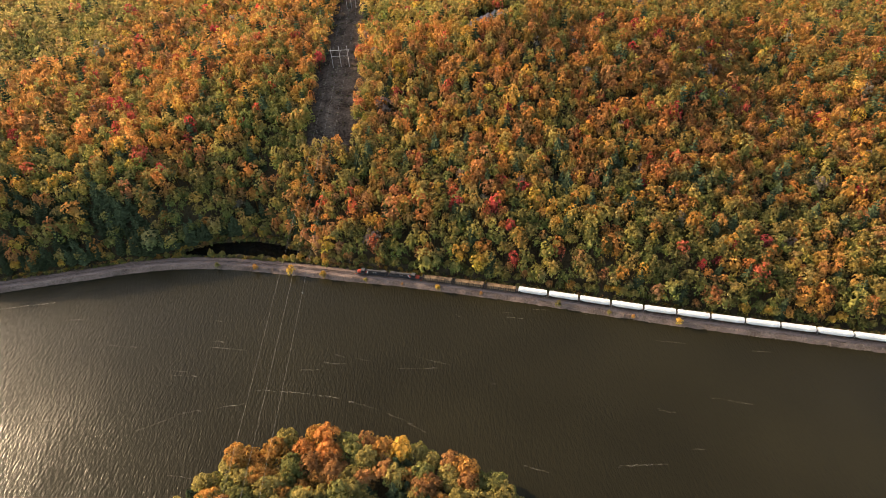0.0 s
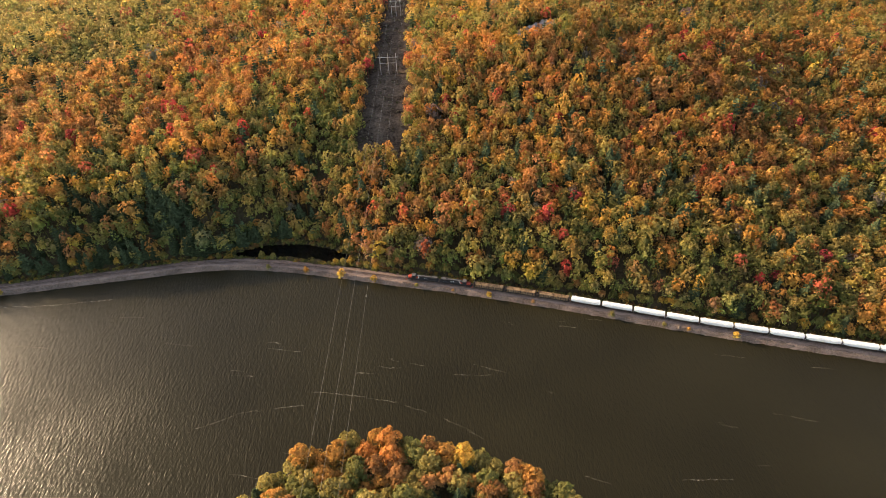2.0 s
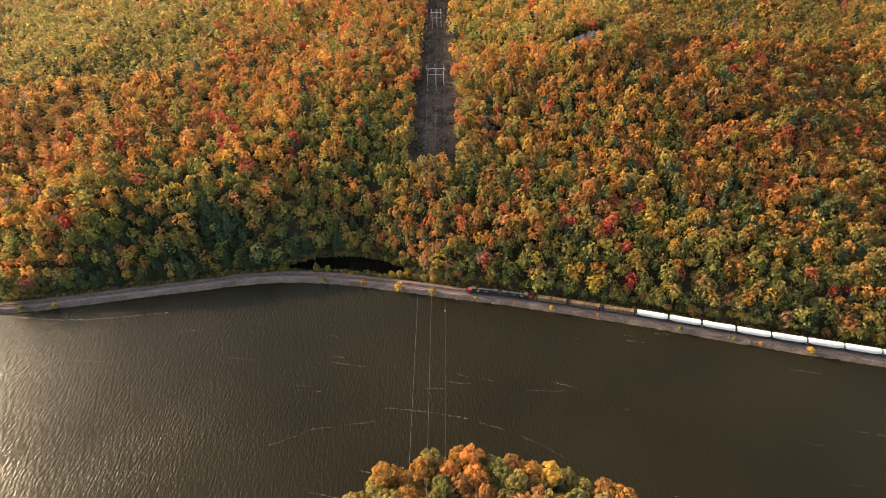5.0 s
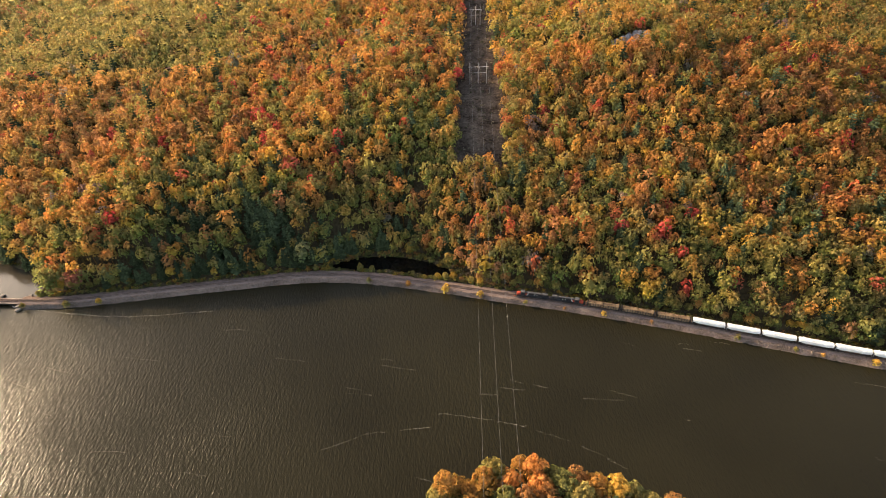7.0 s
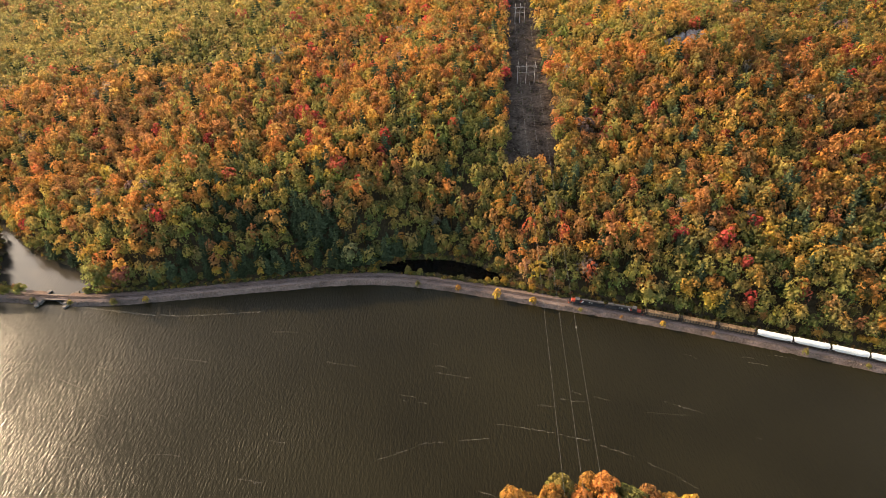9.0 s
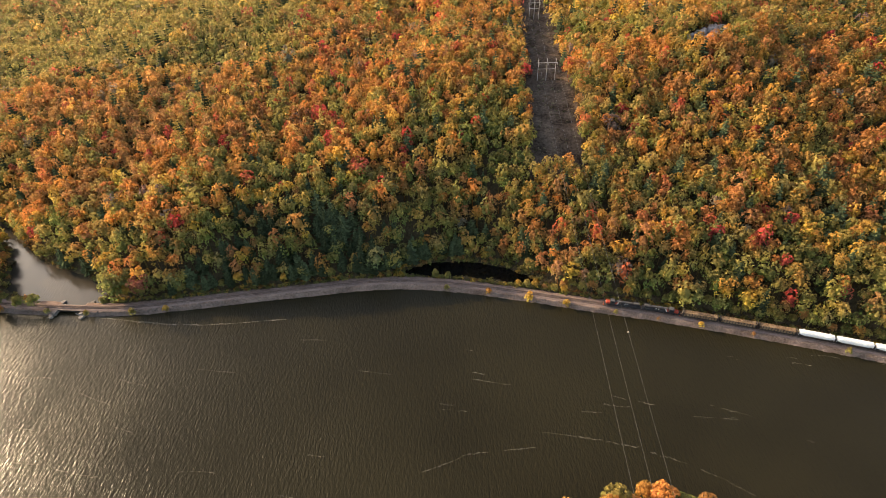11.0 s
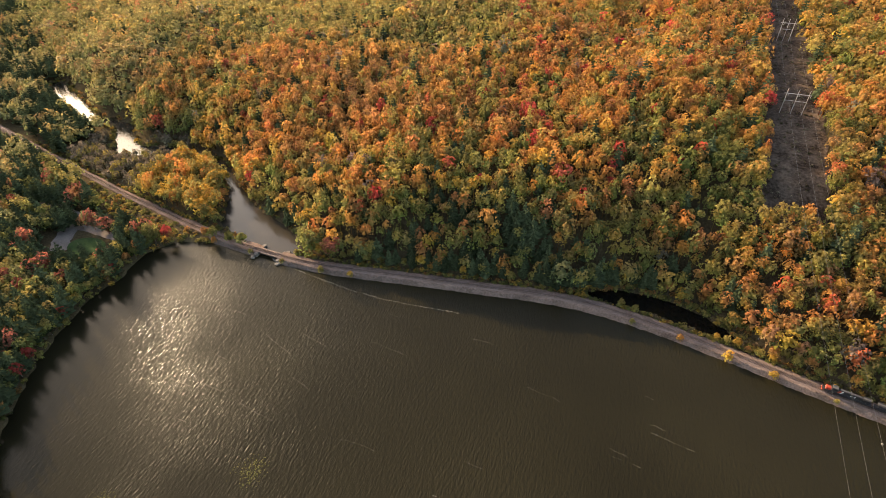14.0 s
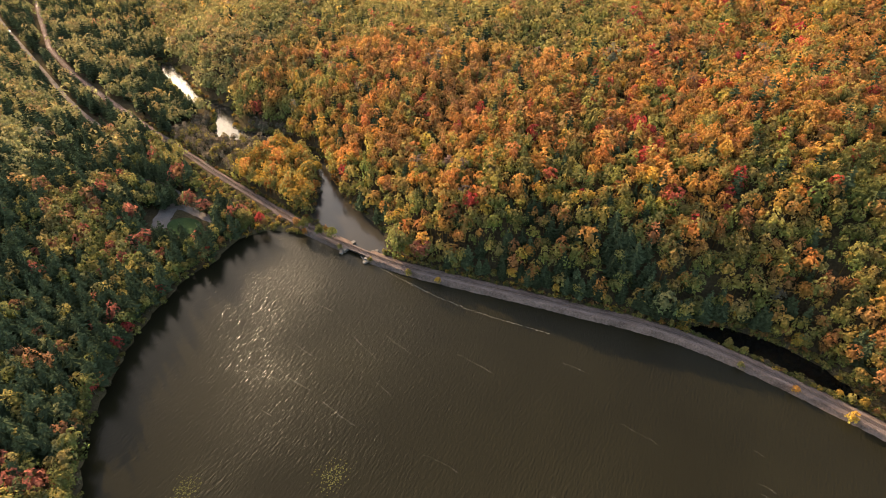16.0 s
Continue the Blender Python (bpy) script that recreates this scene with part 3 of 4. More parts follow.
# low growth: along the track, the shores and the cleared strip, joined
def undergrowth():
    rng = np.random.RandomState(77)
    xs, ys, rr = [], [], []
    for x in np.arange(-700, 430, 1.5):
        for _ in range(2):
            px, py, _, _ = along(x, rng.uniform(5.0, 9.2) * (0.75 if x < -480 else 1))
            xs.append(px), ys.append(py), rr.append(rng.uniform(0.7, 1.9))
    for poly in (LAKE[2:15], LAKE[18:30], RIVER, POND[:7], POND[:7], POND[:7], POND):
        for (ax, ay), (bx, by) in zip(poly, poly[1:]):
            for f in np.arange(0, 1, 2.0 / math.hypot(bx - ax, by - ay)):
                nx, ny = rng.uniform(-3.5, 3.5, 2)
                xs.append(ax + f * (bx - ax) + nx), ys.append(ay + f * (by - ay) + ny), rr.append(rng.uniform(1.0, 2.9))
    for _ in range(420):
        x = rng.uniform(-592, -440)
        xs.append(x), ys.append(float(rail_y(x)) - rng.uniform(5, 25)), rr.append(rng.uniform(1.0, 2.3))
    return np.array(xs), np.array(ys), np.array(rr)


ux, uy, ur = undergrowth()
ok = (any_water(ux, uy) < 0.6) & (np.abs(uy - rail_y(ux)) > 4.6)
ok &= np.hypot((ux + 532) / 27, (uy - 229) / 16) > 1
ux, uy, ur = ux[ok], uy[ok], ur[ok]
n_tree = len(tx)
tx, ty, tz = np.r_[tx, ux], np.r_[ty, uy], np.r_[tz, np.maximum(ground_z(ux, uy), 0.2)]
turn = np.r_[turn, np.random.RandomState(3).uniform(0, 6.28, len(ux))]
pick_c = np.random.RandomState(4).randint(0, 10, len(ux))
low_col = np.array([GREEN, OLIVE, OLIVE, GREEN, RUST, GOLD, (0.10, 0.085, 0.05), (0.13, 0.10, 0.06), GREEN, OLIVE])[pick_c]
tint = np.r_[tint, low_col * np.random.RandomState(5).uniform(0.7, 1.15, len(ux))[:, None]]
under = np.arange(len(tx)) >= n_tree
forest("undergrowth", "low green and brown brush along the water's edge", under, [broadleaf(400 + k, 45, 1, 0.8, 0.3) for k in range(6)],
       np.repeat(np.r_[np.ones(n_tree), ur][:, None], 3, 1), np.r_[np.zeros(n_tree), ur * 0.45])


def drape(name, pts, width, mat, lift, label, category, wob=0.0, step=3.0, kind="structure"):
    """A strip along a line on the ground, lying just over it."""
    pts = [Vector(q) for q in pts]
    line = [p.lerp(q, f) for p, q in zip(pts, pts[1:]) for f in np.arange(0, 1, step / max(step, (q - p).length))] + [pts[-1]]
    L = np.array([q[:] for q in line])
    if len(L) > 6:
        for _ in range(3):
            L[1:-1] = (L[:-2] + 2 * L[1:-1] + L[2:]) / 4
    d = np.gradient(L, axis=0)
    d /= np.linalg.norm(d, axis=1)[:, None]
    r = np.random.RandomState(len(L))
    across = np.linspace(-0.5, 0.5, max(2, int(width / 3) + 1))
    V = []
    for a in across:
        w = width * (a + (r.uniform(-wob, wob, len(L)) if abs(a) == 0.5 else 0))
        px, py = L[:, 0] - d[:, 1] * w, L[:, 1] + d[:, 0] * w
        V.append(np.c_[px, py, ground_z(px, py) + lift])
    V = np.stack(V, 1).reshape(-1, 3)
    return tagged(new(name, mesh_from(name, V, grid_faces(len(L), len(across)), mat, True)), label, category, kind=kind)


cy = np.arange(345, 1000, 4.0)
drape("cleared_strip", [(float(LINE_X(y)), y) for y in cy], 40, M_brush, 0.45, "brown brush and bare soil of the cleared power-line strip", "clearing", 0.03, 4.0)
# scrub in the cleared strip
rng = np.random.RandomState(8)
k0 = len(tx)
sy = rng.uniform(345, 720, 900)
sx = LINE_X(sy) + rng.uniform(-19, 19, 900)
tx, ty, tz = np.r_[tx, sx], np.r_[ty, sy], np.r_[tz, ground_z(sx, sy) + 0.4]
turn = np.r_[turn, rng.uniform(0, 6.28, 900)]
tint = np.r_[tint, np.array([(0.10, 0.075, 0.045), (0.15, 0.115, 0.075), (0.075, 0.07, 0.03), (0.20, 0.165, 0.11)])[rng.randint(0, 4, 900)]]
sr = rng.uniform(0.3, 1.0, 900) ** 1.5 * 1.3
forest("scrub", "low brown scrub in the cleared power-line strip", np.arange(len(tx)) >= k0, [broadleaf(500 + k, 26, 1, 0.6, 0.3) for k in range(4)],
       np.repeat(np.r_[np.ones(k0), sr][:, None], 3, 1), np.r_[np.zeros(k0), sr * 0.3])

# ---- west bank: road, drive and lawn ----
drape("road", ROAD, 4.6, M_gravel, 0.25, "pale narrow gravel road through the trees", "road", 0.02)
drape("drive", [(-610, 262), (-585, 256), (-562, 249), (-552, 236), (-546, 224), (-538, 215)], 12, M_gravel, 0.2, "pale gravel turning place beside a small lawn", "drive", 0.05)
drape("drive", [(-556, 240), (-541, 243), (-527, 242), (-512, 241), (-498, 243)], 6.5, M_gravel, 0.28, "pale gravel turning place beside a small lawn", "drive", 0.05)
rings, spokes = np.linspace(0, 1, 6), np.linspace(0, 2 * math.pi, 41)
RX, AX = np.meshgrid(rings, spokes, indexing="ij")
gx_, gy_ = -524 + 14.5 * RX * np.cos(AX), 226 + 10.0 * RX * np.sin(AX)
tagged(new("lawn", mesh_from("lawn", np.c_[gx_.ravel(), gy_.ravel(), ground_z(gx_, gy_).ravel() + 0.36], grid_faces(6, 41), M_lawn, True)), "small oval of mown green grass inside the drive", "lawn", kind="structure")

# ---- railway bridge ----
bridge = new("bridge")
bx, by, _, ba = along(-397)
bridge.matrix_basis = pose(bx, by, 0, 0, 0, ba)
tagged(bridge, "short dark steel girder railway bridge over the river mouth", "bridge")
bm = bmesh.new(); box(bm, (17.4, 5.2, 0.35), (0, 0, 2.28), 0.04); part("deck", bm, M_steel, bridge)
for sy_ in (-2.2, 2.2):
    bm = bmesh.new(); box(bm, (17.2, 0.35, 0.95), (0, sy_, 1.62), 0.05)
    for q in range(-7, 8, 2):
        box(bm, (0.12, 0.5, 0.9), (q, sy_, 1.62), 0.02)
    part("girder", bm, M_steel, bridge)
for sx_ in (-8.9, 8.9):
    bm = bmesh.new()
    box(bm, (2.2, 10.5, 3.9), (sx_, 0, 0.1), 0.12)
    for q in (-6.2, 6.2):
        box(bm, (2.6, 3.4, 2.6), (sx_ + math.copysign(1.2, sx_), q, -0.1), 0.15, (0, 0, math.copysign(24, sx_ * q)))
    part("abutment", bm, M_concrete, bridge, "weathered grey concrete abutment")
bm = bmesh.new(); box(bm, (6.0, 0.6, 0.4), (6.5, -4.2, 0.15), 0.08, (0, 6, -24)); part("beam", bm, M_concrete, bridge, "fallen pale concrete beam at the water")

# ---- transmission line ----
FRAME_TOP = 17.2


def line_frame(x, y, z, h, gap=6.8):
    """Three wooden poles with a crossarm, a brace and hanging insulators."""
    f = new("transmission_frame")
    f.matrix_basis = pose(x, y, z)
    tagged(f, "three-pole wooden transmission frame with a crossarm", "power pole", "transmission frames")
    for px in (-gap, 0, gap):
        bm = bmesh.new(); rod(bm, (px, 0, -1), (px, 0, h + 0.8), 0.26, 0.17, 10); part("pole", bm, M_pole, f)
        bm = bmesh.new()
        for q in range(7):
            rod(bm, (px + 1.1, 0, h - 3.0 - 0.2 * q), (px + 1.1, 0, h - 3.12 - 0.2 * q), 0.19, 0.11, 8)
        rod(bm, (px + 1.1, 0, h - 2.8), (px + 1.1, 0, h - 4.5), 0.05, 0.05, 6)
        part("insulator", bm, M_pole, f, "string of grey disc insulators")
    bm = bmesh.new(); box(bm, (2 * gap + 3.0, 0.28, 0.36), (0, 0.3, h - 2.7), 0.03); part("crossarm", bm, M_pole, f)
    bm = bmesh.new(); box(bm, (2 * gap - 0.2, 0.22, 0.28), (0, 0.3, h - 7.6), 0.03); part("brace", bm, M_pole, f)
    return f


TOPS = []
for fy, h in ((-400, 62.0), (451.0, FRAME_TOP), (563.0, FRAME_TOP), (690.0, FRAME_TOP)):
    fx = -81.2
    fz = float(ground_z(fx, fy))
    line_frame(fx, fy, fz, h, 4.4 if fy == 563.0 else 6.8)
    TOPS.append((fx, fy, fz + h - 4.4))
for side in (-6.8, 0, 6.8):
    pts = []
    for (ax, ay, az), (bx_, by_, bz) in zip(TOPS, TOPS[1:]):
        sag = 19.0 if ay < 0 else 2.0
        for f in np.linspace(0, 1, 60 if ay < 0 else 12):
            pts.append((ax + (bx_ - ax) * f + side + 1.1, ay + (by_ - ay) * f, az + (bz - az) * f - 4 * sag * f * (1 - f)))
    pts = np.array(pts)
    ring = np.array([(1, 0, 0.6), (-1, 0, 0.6), (0, 0, -1)]) * 0.034
    V = (pts[:, None, :] + ring[None]).reshape(-1, 3)
    F = np.concatenate([np.stack([np.arange(len(pts) - 1) * 3 + a, np.arange(len(pts) - 1) * 3 + b, np.arange(len(pts) - 1) * 3 + b + 3, np.arange(len(pts) - 1) * 3 + a + 3], 1) for a, b in ((0, 1), (1, 2), (2, 0))])
    wire = tagged(new("power_wire", mesh_from("power_wire", V, F, M_wire)), "pale aluminium overhead power wire across the lake", "power wire", "overhead wires")
    if side > 5:
        k = int(np.argmin(np.abs(pts[:, 1] - 186)))
        bm = bmesh.new()
        bmesh.ops.create_icosphere(bm, subdivisions=2, radius=0.42, matrix=Matrix.Translation(pts[k]))
        part("marker_ball", bm, M_foam, wire, "small white warning ball on the wire")

# ---- rock outcrop ----
def boulder(bm, at, size, seed, turn=0.0):
    got = bmesh.ops.create_icosphere(bm, subdivisions=2, radius=1.0)["verts"]
    for v in got:
        k = 1 + 0.42 * noise.noise(v.co * 1.3 + Vector((seed * 7.1, 0, 0))) + 0.15 * noise.noise(v.co * 3.7 + Vector((0, seed * 3.3, 0)))
        v.co = Vector((round(v.co.x * k * 4) / 4 * 0.5 + v.co.x * k * 0.5, v.co.y * k, v.co.z * k))
    bmesh.ops.transform(bm, matrix=pose(*at, 0, 0, turn) @ Matrix.Diagonal((*size, 1)), verts=got)


rock = new("rock_outcrop")
rock.matrix_basis = pose(45, 477, float(ground_z(45, 477)))
tagged(rock, "pale grey bare rock ledge among the hilltop trees", "rock")
for k, (dx, dy, sz) in enumerate(((-16, -5, (4.5, 3, 1.6)), (-11, -3, (5.5, 3, 2.6)), (-6, -2, (5, 3.4, 3.4)), (-1, 0, (6, 3, 4)), (5, 1.5, (5, 3.4, 4.6)), (10, 3, (5.5, 3, 4.4)), (15, 5, (4.5, 3, 3.6)), (1, -5, (6, 2.6, 1.6)), (9, -2, (5, 2.6, 2)))):
    bm = bmesh.new()
    boulder(bm, (dx, dy, sz[2] * 0.55 + float(ground_z(45 + dx, 477 + dy)) - float(ground_z(45, 477))), sz, k, k * 23)
    part("ledge", bm, M_rock, rock)

# ---- shore stones, joined ----
M_stone = mottled("shore_stone", (0.055, 0.043, 0.034), (0.19, 0.15, 0.125), 0.6, 2.2, depth=0.1)
rng = np.random.RandomState(19)
octa = np.array([(1, 0, 0), (-1, 0, 0), (0, 1, 0), (0, -1, 0), (0, 0, 1), (0, 0, -1)], float)
octa_f = np.array([(0, 2, 4), (2, 1, 4), (1, 3, 4), (3, 0, 4), (2, 0, 5), (1, 2, 5), (3, 1, 5), (0, 3, 5)])
SV, SF = [], []
for k in range(4600):
    x = rng.uniform(-478, 420)
    if BRIDGE[0] - 1 < x < BRIDGE[1] + 1:
        x += 18
    o = -rng.uniform(3.4, 6.2) * 0.9
    h = float(np.interp(-o / 0.9, [3.4, 4.1, 5.0, 5.8, 6.5], [2.3, 1.9, 0.9, 0.05, -0.2]))
    px, py, _, _ = along(x, o)
    s = rng.uniform(0.14, 0.42) * (1.3 if x < -300 or x > 60 else 0.9)
    SV.append(octa * (s * rng.uniform(0.6, 1.3, 3)) @ np.array(Euler(rng.uniform(0, 6.28, 3)).to_matrix()) + [px, py, h + 0.1])
    SF.append(octa_f + 6 * k)
tagged(new("shore_stones", mesh_from("shore_stones", np.concatenate(SV), np.concatenate(SF), M_stone)), "loose grey broken stones on the bank", "stones", kind="stuff")

# ---- foam streaks ----
FOAM = [[(-398, 263), (-380, 258), (-352, 254), (-329, 251.5), (-304, 251), (-289, 252.5), (-256, 256)],
        [(-168, 156), (-157, 161), (-144, 167), (-132, 168.5)], [(-128, 169), (-117, 170.5), (-108, 172)], [(-107, 179.5), (-86, 176.5), (-66, 172.5), (-44, 164.5), (-31, 158), (-17, 149)]]
for k in range(44):
    x, y, a, L = rng.uniform(-420, 190), rng.uniform(120, 245), rng.uniform(-0.35, 0.0), rng.uniform(5, 24)
    FOAM.append([(x, y), (x + L / 2 * math.cos(a), y + L / 2 * math.sin(a) + rng.uniform(-0.5, 0.5)), (x + L * math.cos(a), y + L * math.sin(a))])
FV, FF = [], []
for k, line in enumerate(FOAM):
    L = np.array(line, float)
    t = np.concatenate([[0], np.cumsum(np.hypot(*np.diff(L, axis=0).T))])
    for s in np.arange(0, t[-1], 0.8):
        if rng.uniform() < (0.1 if k == 0 else 0.34) + 0.25 * math.sin(s * 0.35 + k):
            continue
        px, py = np.interp(s, t, L[:, 0]) + rng.normal() * 0.25, np.interp(s, t, L[:, 1]) + rng.normal() * 0.25
        qx_, qy_ = np.interp(s + 0.1, t, L[:, 0]), np.interp(s + 0.1, t, L[:, 1])
        a = math.atan2(qy_ - py, qx_ - px) if k < 4 else math.atan2(L[-1, 1] - L[0, 1], L[-1, 0] - L[0, 0])
        if k < 4:
            a = math.atan2(*(np.gradient(L, axis=0)[min(len(L) - 1, int(np.searchsorted(t, s)))][::-1]))
        l, w = rng.uniform(0.5, 1.1), rng.uniform(0.03, 0.10) * (1.5 if k == 0 else 0.75)
        c, sn = math.cos(a), math.sin(a)
        base = len(FV)
        for u, v in ((-l, 0), (-l * 0.3, -w), (l * 0.5, -w * 0.8), (l, 0), (l * 0.3, w), (-l * 0.5, w * 0.9)):
            FV.append((px + u * c - v * sn, py + u * sn + v * c, 0.03))
        FF.append([base + q for q in range(6)])
tagged(new("foam", mesh_from("foam", FV, FF, M_foam)), "thin broken streaks of pale foam on the water", "foam", kind="stuff")

# ---- water weeds ----
WV, WF = [], []
for cx, cy_, n_, sp in ((-314, 127, 220, 3.6), (-368, 90, 160, 3.2)):
    for _ in range(n_):
        px, py, s, a = cx + rng.normal() * sp, cy_ + rng.normal() * sp, rng.uniform(0.15, 0.45), rng.uniform(0, 6.28)
        b = len(WV)
        for q in range(4):
            WV.append((px + s * math.cos(a + q * 1.57), py + s * math.sin(a + q * 1.57), 0.04 + 0.12 * (q % 2)))
        WF.append([b, b + 1, b + 2, b + 3])
tagged(new("water_weeds", mesh_from("water_weeds", WV, WF, mottled("weed_leaves", (0.05, 0.05, 0.016), (0.11, 0.10, 0.04), 0.5, 2.0))), "patch of floating olive water weeds on the lake", "water weeds", kind="stuff")

# ---- train ----
M_black = mottled("black_engine_paint", (0.012, 0.012, 0.013), (0.035, 0.033, 0.034), 0.3, 2.5, 0.45, 0.01)
M_red = mottled("red_engine_paint", (0.24, 0.035, 0.02), (0.36, 0.06, 0.03), 0.4, 3.0, 0.45, 0.01)
M_white = mottled("white_car_paint", (0.50, 0.49, 0.465), (0.74, 0.73, 0.70), 0.2, 1.6, 0.55, 0.01)
M_grey = mottled("grey_roof_metal", (0.05, 0.047, 0.045), (0.12, 0.115, 0.11), 0.4, 2.5, 0.5, 0.01, 0.3)
M_under = mottled("dark_underframe", (0.02, 0.017, 0.015), (0.06, 0.048, 0.04), 0.5, 3, 0.7, 0.02)
M_wood = mottled("cut_log_wood", (0.085, 0.05, 0.03), (0.32, 0.215, 0.125), 0.4, 1.8, 0.85, 0.05)
M_glass, _, _, gb = material("dark_window_glass", 0.05, 0.0, 0.5)
gb.inputs["Base Color"].default_value = (0.02, 0.025, 0.03, 1)


def truck(parent, x):
    """A bogie: side frames, and wheels as parts under it."""
    bm = bmesh.new()
    for s in (-0.98, 0.98):
        box(bm, (3.4, 0.22, 0.42), (x, s, 0.62), 0.06)
        box(bm, (1.0, 0.26, 0.7), (x, s, 0.66), 0.08)
    box(bm, (0.5, 1.9, 0.4), (x, 0, 0.6), 0.05)
    t = part("truck", bm, M_under, parent)
    for dx in (-1.15, 1.15):
        for s in (-0.74, 0.74):
            bm = bmesh.new(); rod(bm, (x + dx, s - 0.07, 0.46), (x + dx, s + 0.07, 0.46), 0.46, 0.46, 14); part("wheel", bm, M_rail, t)


def coupler(parent, x):
    bm = bmesh.new(); box(bm, (0.9, 0.28, 0.28), (x, 0, 0.95), 0.04); part("coupler", bm, M_under, parent)


def locomotive():
    """Nose towards minus x, on rails at z = 0."""
    e = new("locomotive")
    bm = bmesh.new(); box(bm, (21.6, 3.0, 0.34), (0, 0, 1.55), 0.06); part("frame", bm, M_black, e)
    bm = bmesh.new(); box(bm, (6.4, 2.3, 0.95), (0, 0, 0.9), 0.25); part("fuel_tank", bm, M_under, e)
    bm = bmesh.new(); box(bm, (13.2, 1.9, 2.3), (2.6, 0, 2.85), 0.12)
    box(bm, (3.2, 2.9, 0.75), (8.2, 0, 3.75), 0.1)
    hood = part("hood", bm, M_black, e)
    bm = bmesh.new()
    for q in range(4):
        rod(bm, (7.1 + 0.8 * q, 0, 4.1), (7.1 + 0.8 * q, 0, 4.2), 0.62, 0.58, 14)
    part("radiator_fan", bm, M_grey, hood)
    bm = bmesh.new(); box(bm, (9.0, 1.0, 0.16), (1.2, 0, 4.06), 0.04); box(bm, (1.5, 0.7, 0.4), (0.4, 0, 4.2), 0.06); part("roof_panel", bm, M_grey, hood)
    bm = bmesh.new(); box(bm, (2.7, 3.0, 2.75), (-5.6, 0, 3.05), 0.16); cab = part("cab", bm, M_black, e)
    bm = bmesh.new(); box(bm, (2.5, 2.6, 0.1), (-5.6, 0, 4.46), 0.04); part("roof", bm, M_grey, cab)
    for s in (-1.505, 1.505):
        bm = bmesh.new(); box(bm, (1.5, 0.03, 0.75), (-5.5, s, 3.65), 0.01); part("side_window", bm, M_glass, cab)
    bm = bmesh.new(); box(bm, (0.03, 2.3, 0.7), (-6.965, 0, 3.75), 0.01); part("windscreen", bm, M_glass, cab)
    bm = bmesh.new(); box(bm, (2.6, 2.3, 1.6), (-8.2, 0, 2.5), 0.3); part("nose", bm, M_red, e, "red nose")
    bm = bmesh.new(); box(bm, (0.5, 2.9, 1.3), (-10.5, 0, 1.0), 0.08, (0, 14, 0)); part("pilot", bm, M_red, e)
    for s in (-0.98, 0.98):
        bm = bmesh.new()
        box(bm, (0.7, 0.02, 2.0), (-2.6, s, 2.9), 0, (0, 30, 0)); part("white_stripe", bm, M_white, hood)
        bm = bmesh.new(); box(bm, (1.0, 0.02, 2.0), (-3.4, s * 1.004, 2.9), 0, (0, 30, 0)); part("red_stripe", bm, M_red, hood)
        for q in (-0.62, 0.62):
            bm = bmesh.new()
            box(bm, (0.16, 0.02, 0.95), (2.4 + q * 1.5, s, 3.0)); box(bm, (0.7, 0.02, 0.14), (2.4 + q, s * 1.001, 3.3)); box(bm, (0.7, 0.02, 0.14), (2.4 + q, s * 1.001, 2.7))
            part("emblem", bm, M_white, hood, "plain white emblem bar")
        bm = bmesh.new()
        rod(bm, (-4, s * 1.48, 2.75), (10.2, s * 1.48, 2.75), 0.03, 0.03, 5)
        for q in range(-4, 11, 2):
            rod(bm, (q, s * 1.48, 1.7), (q, s * 1.48, 2.75), 0.025, 0.025, 5)
        part("handrail", bm, M_grey, e)
    for s in (-0.7, 0.7):
        bm = bmesh.new(); rod(bm, (-9.52, s, 2.2), (-9.42, s, 2.2), 0.13, 0.13, 10); part("headlight", bm, M_white, e)
    truck(e, -7.2), truck(e, 7.2), coupler(e, -11.2), coupler(e, 11.2)
    return tagged(e, "black and red diesel locomotive on the shore track", "locomotive", "locomotives")


def log_car():
    c = new("log_car")
    bm = bmesh.new(); box(bm, (19.4, 2.9, 0.35), (0, 0, 1.25), 0.04); box(bm, (12, 0.7, 0.6), (0, 0, 0.95), 0.05); part("deck", bm, M_under, c)
    for s in (-9.6, 9.6):
        bm = bmesh.new(); box(bm, (0.22, 2.9, 3.2), (s, 0, 2.9), 0.03)
        for q in (-1.1, 0, 1.1):
            box(bm, (0.34, 0.16, 3.1), (s * 0.985, q, 2.9), 0.02)
        part("bulkhead", bm, M_under, c)
    r = random.Random(4)
    for k in range(4):
        bm = bmesh.new()
        for layer in range(7):
            for q in range(8):
                if layer < 5 and 0 < q < 7:
                    continue
                rad = r.uniform(0.14, 0.21)
                y = -1.22 + 0.35 * q + r.uniform(-0.04, 0.04)
                x0, dz = -6.9 + 4.6 * k + r.uniform(-0.15, 0.15), r.uniform(-0.08, 0.08)
                rod(bm, (x0 - 2.15, y + r.uniform(-0.08, 0.08), 1.66 + 0.36 * layer + dz), (x0 + 2.15, y, 1.66 + 0.36 * layer - dz * 0.4), rad, rad * 0.85, 7)
        part("timber_load", bm, M_wood, c, "stack of pale cut timber")
    for k in range(13):
        for s in (-1.46, 1.46):
            bm = bmesh.new(); box(bm, (0.3, 0.14, 2.4), (-9.0 + 1.5 * k, s, 2.5), 0.02); part("stake", bm, M_under, c)
    truck(c, -7.2), truck(c, 7.2), coupler(c, -10.0), coupler(c, 10.0)
    return tagged(c, "flat log car stacked with pale cut timber", "log car", "log cars")


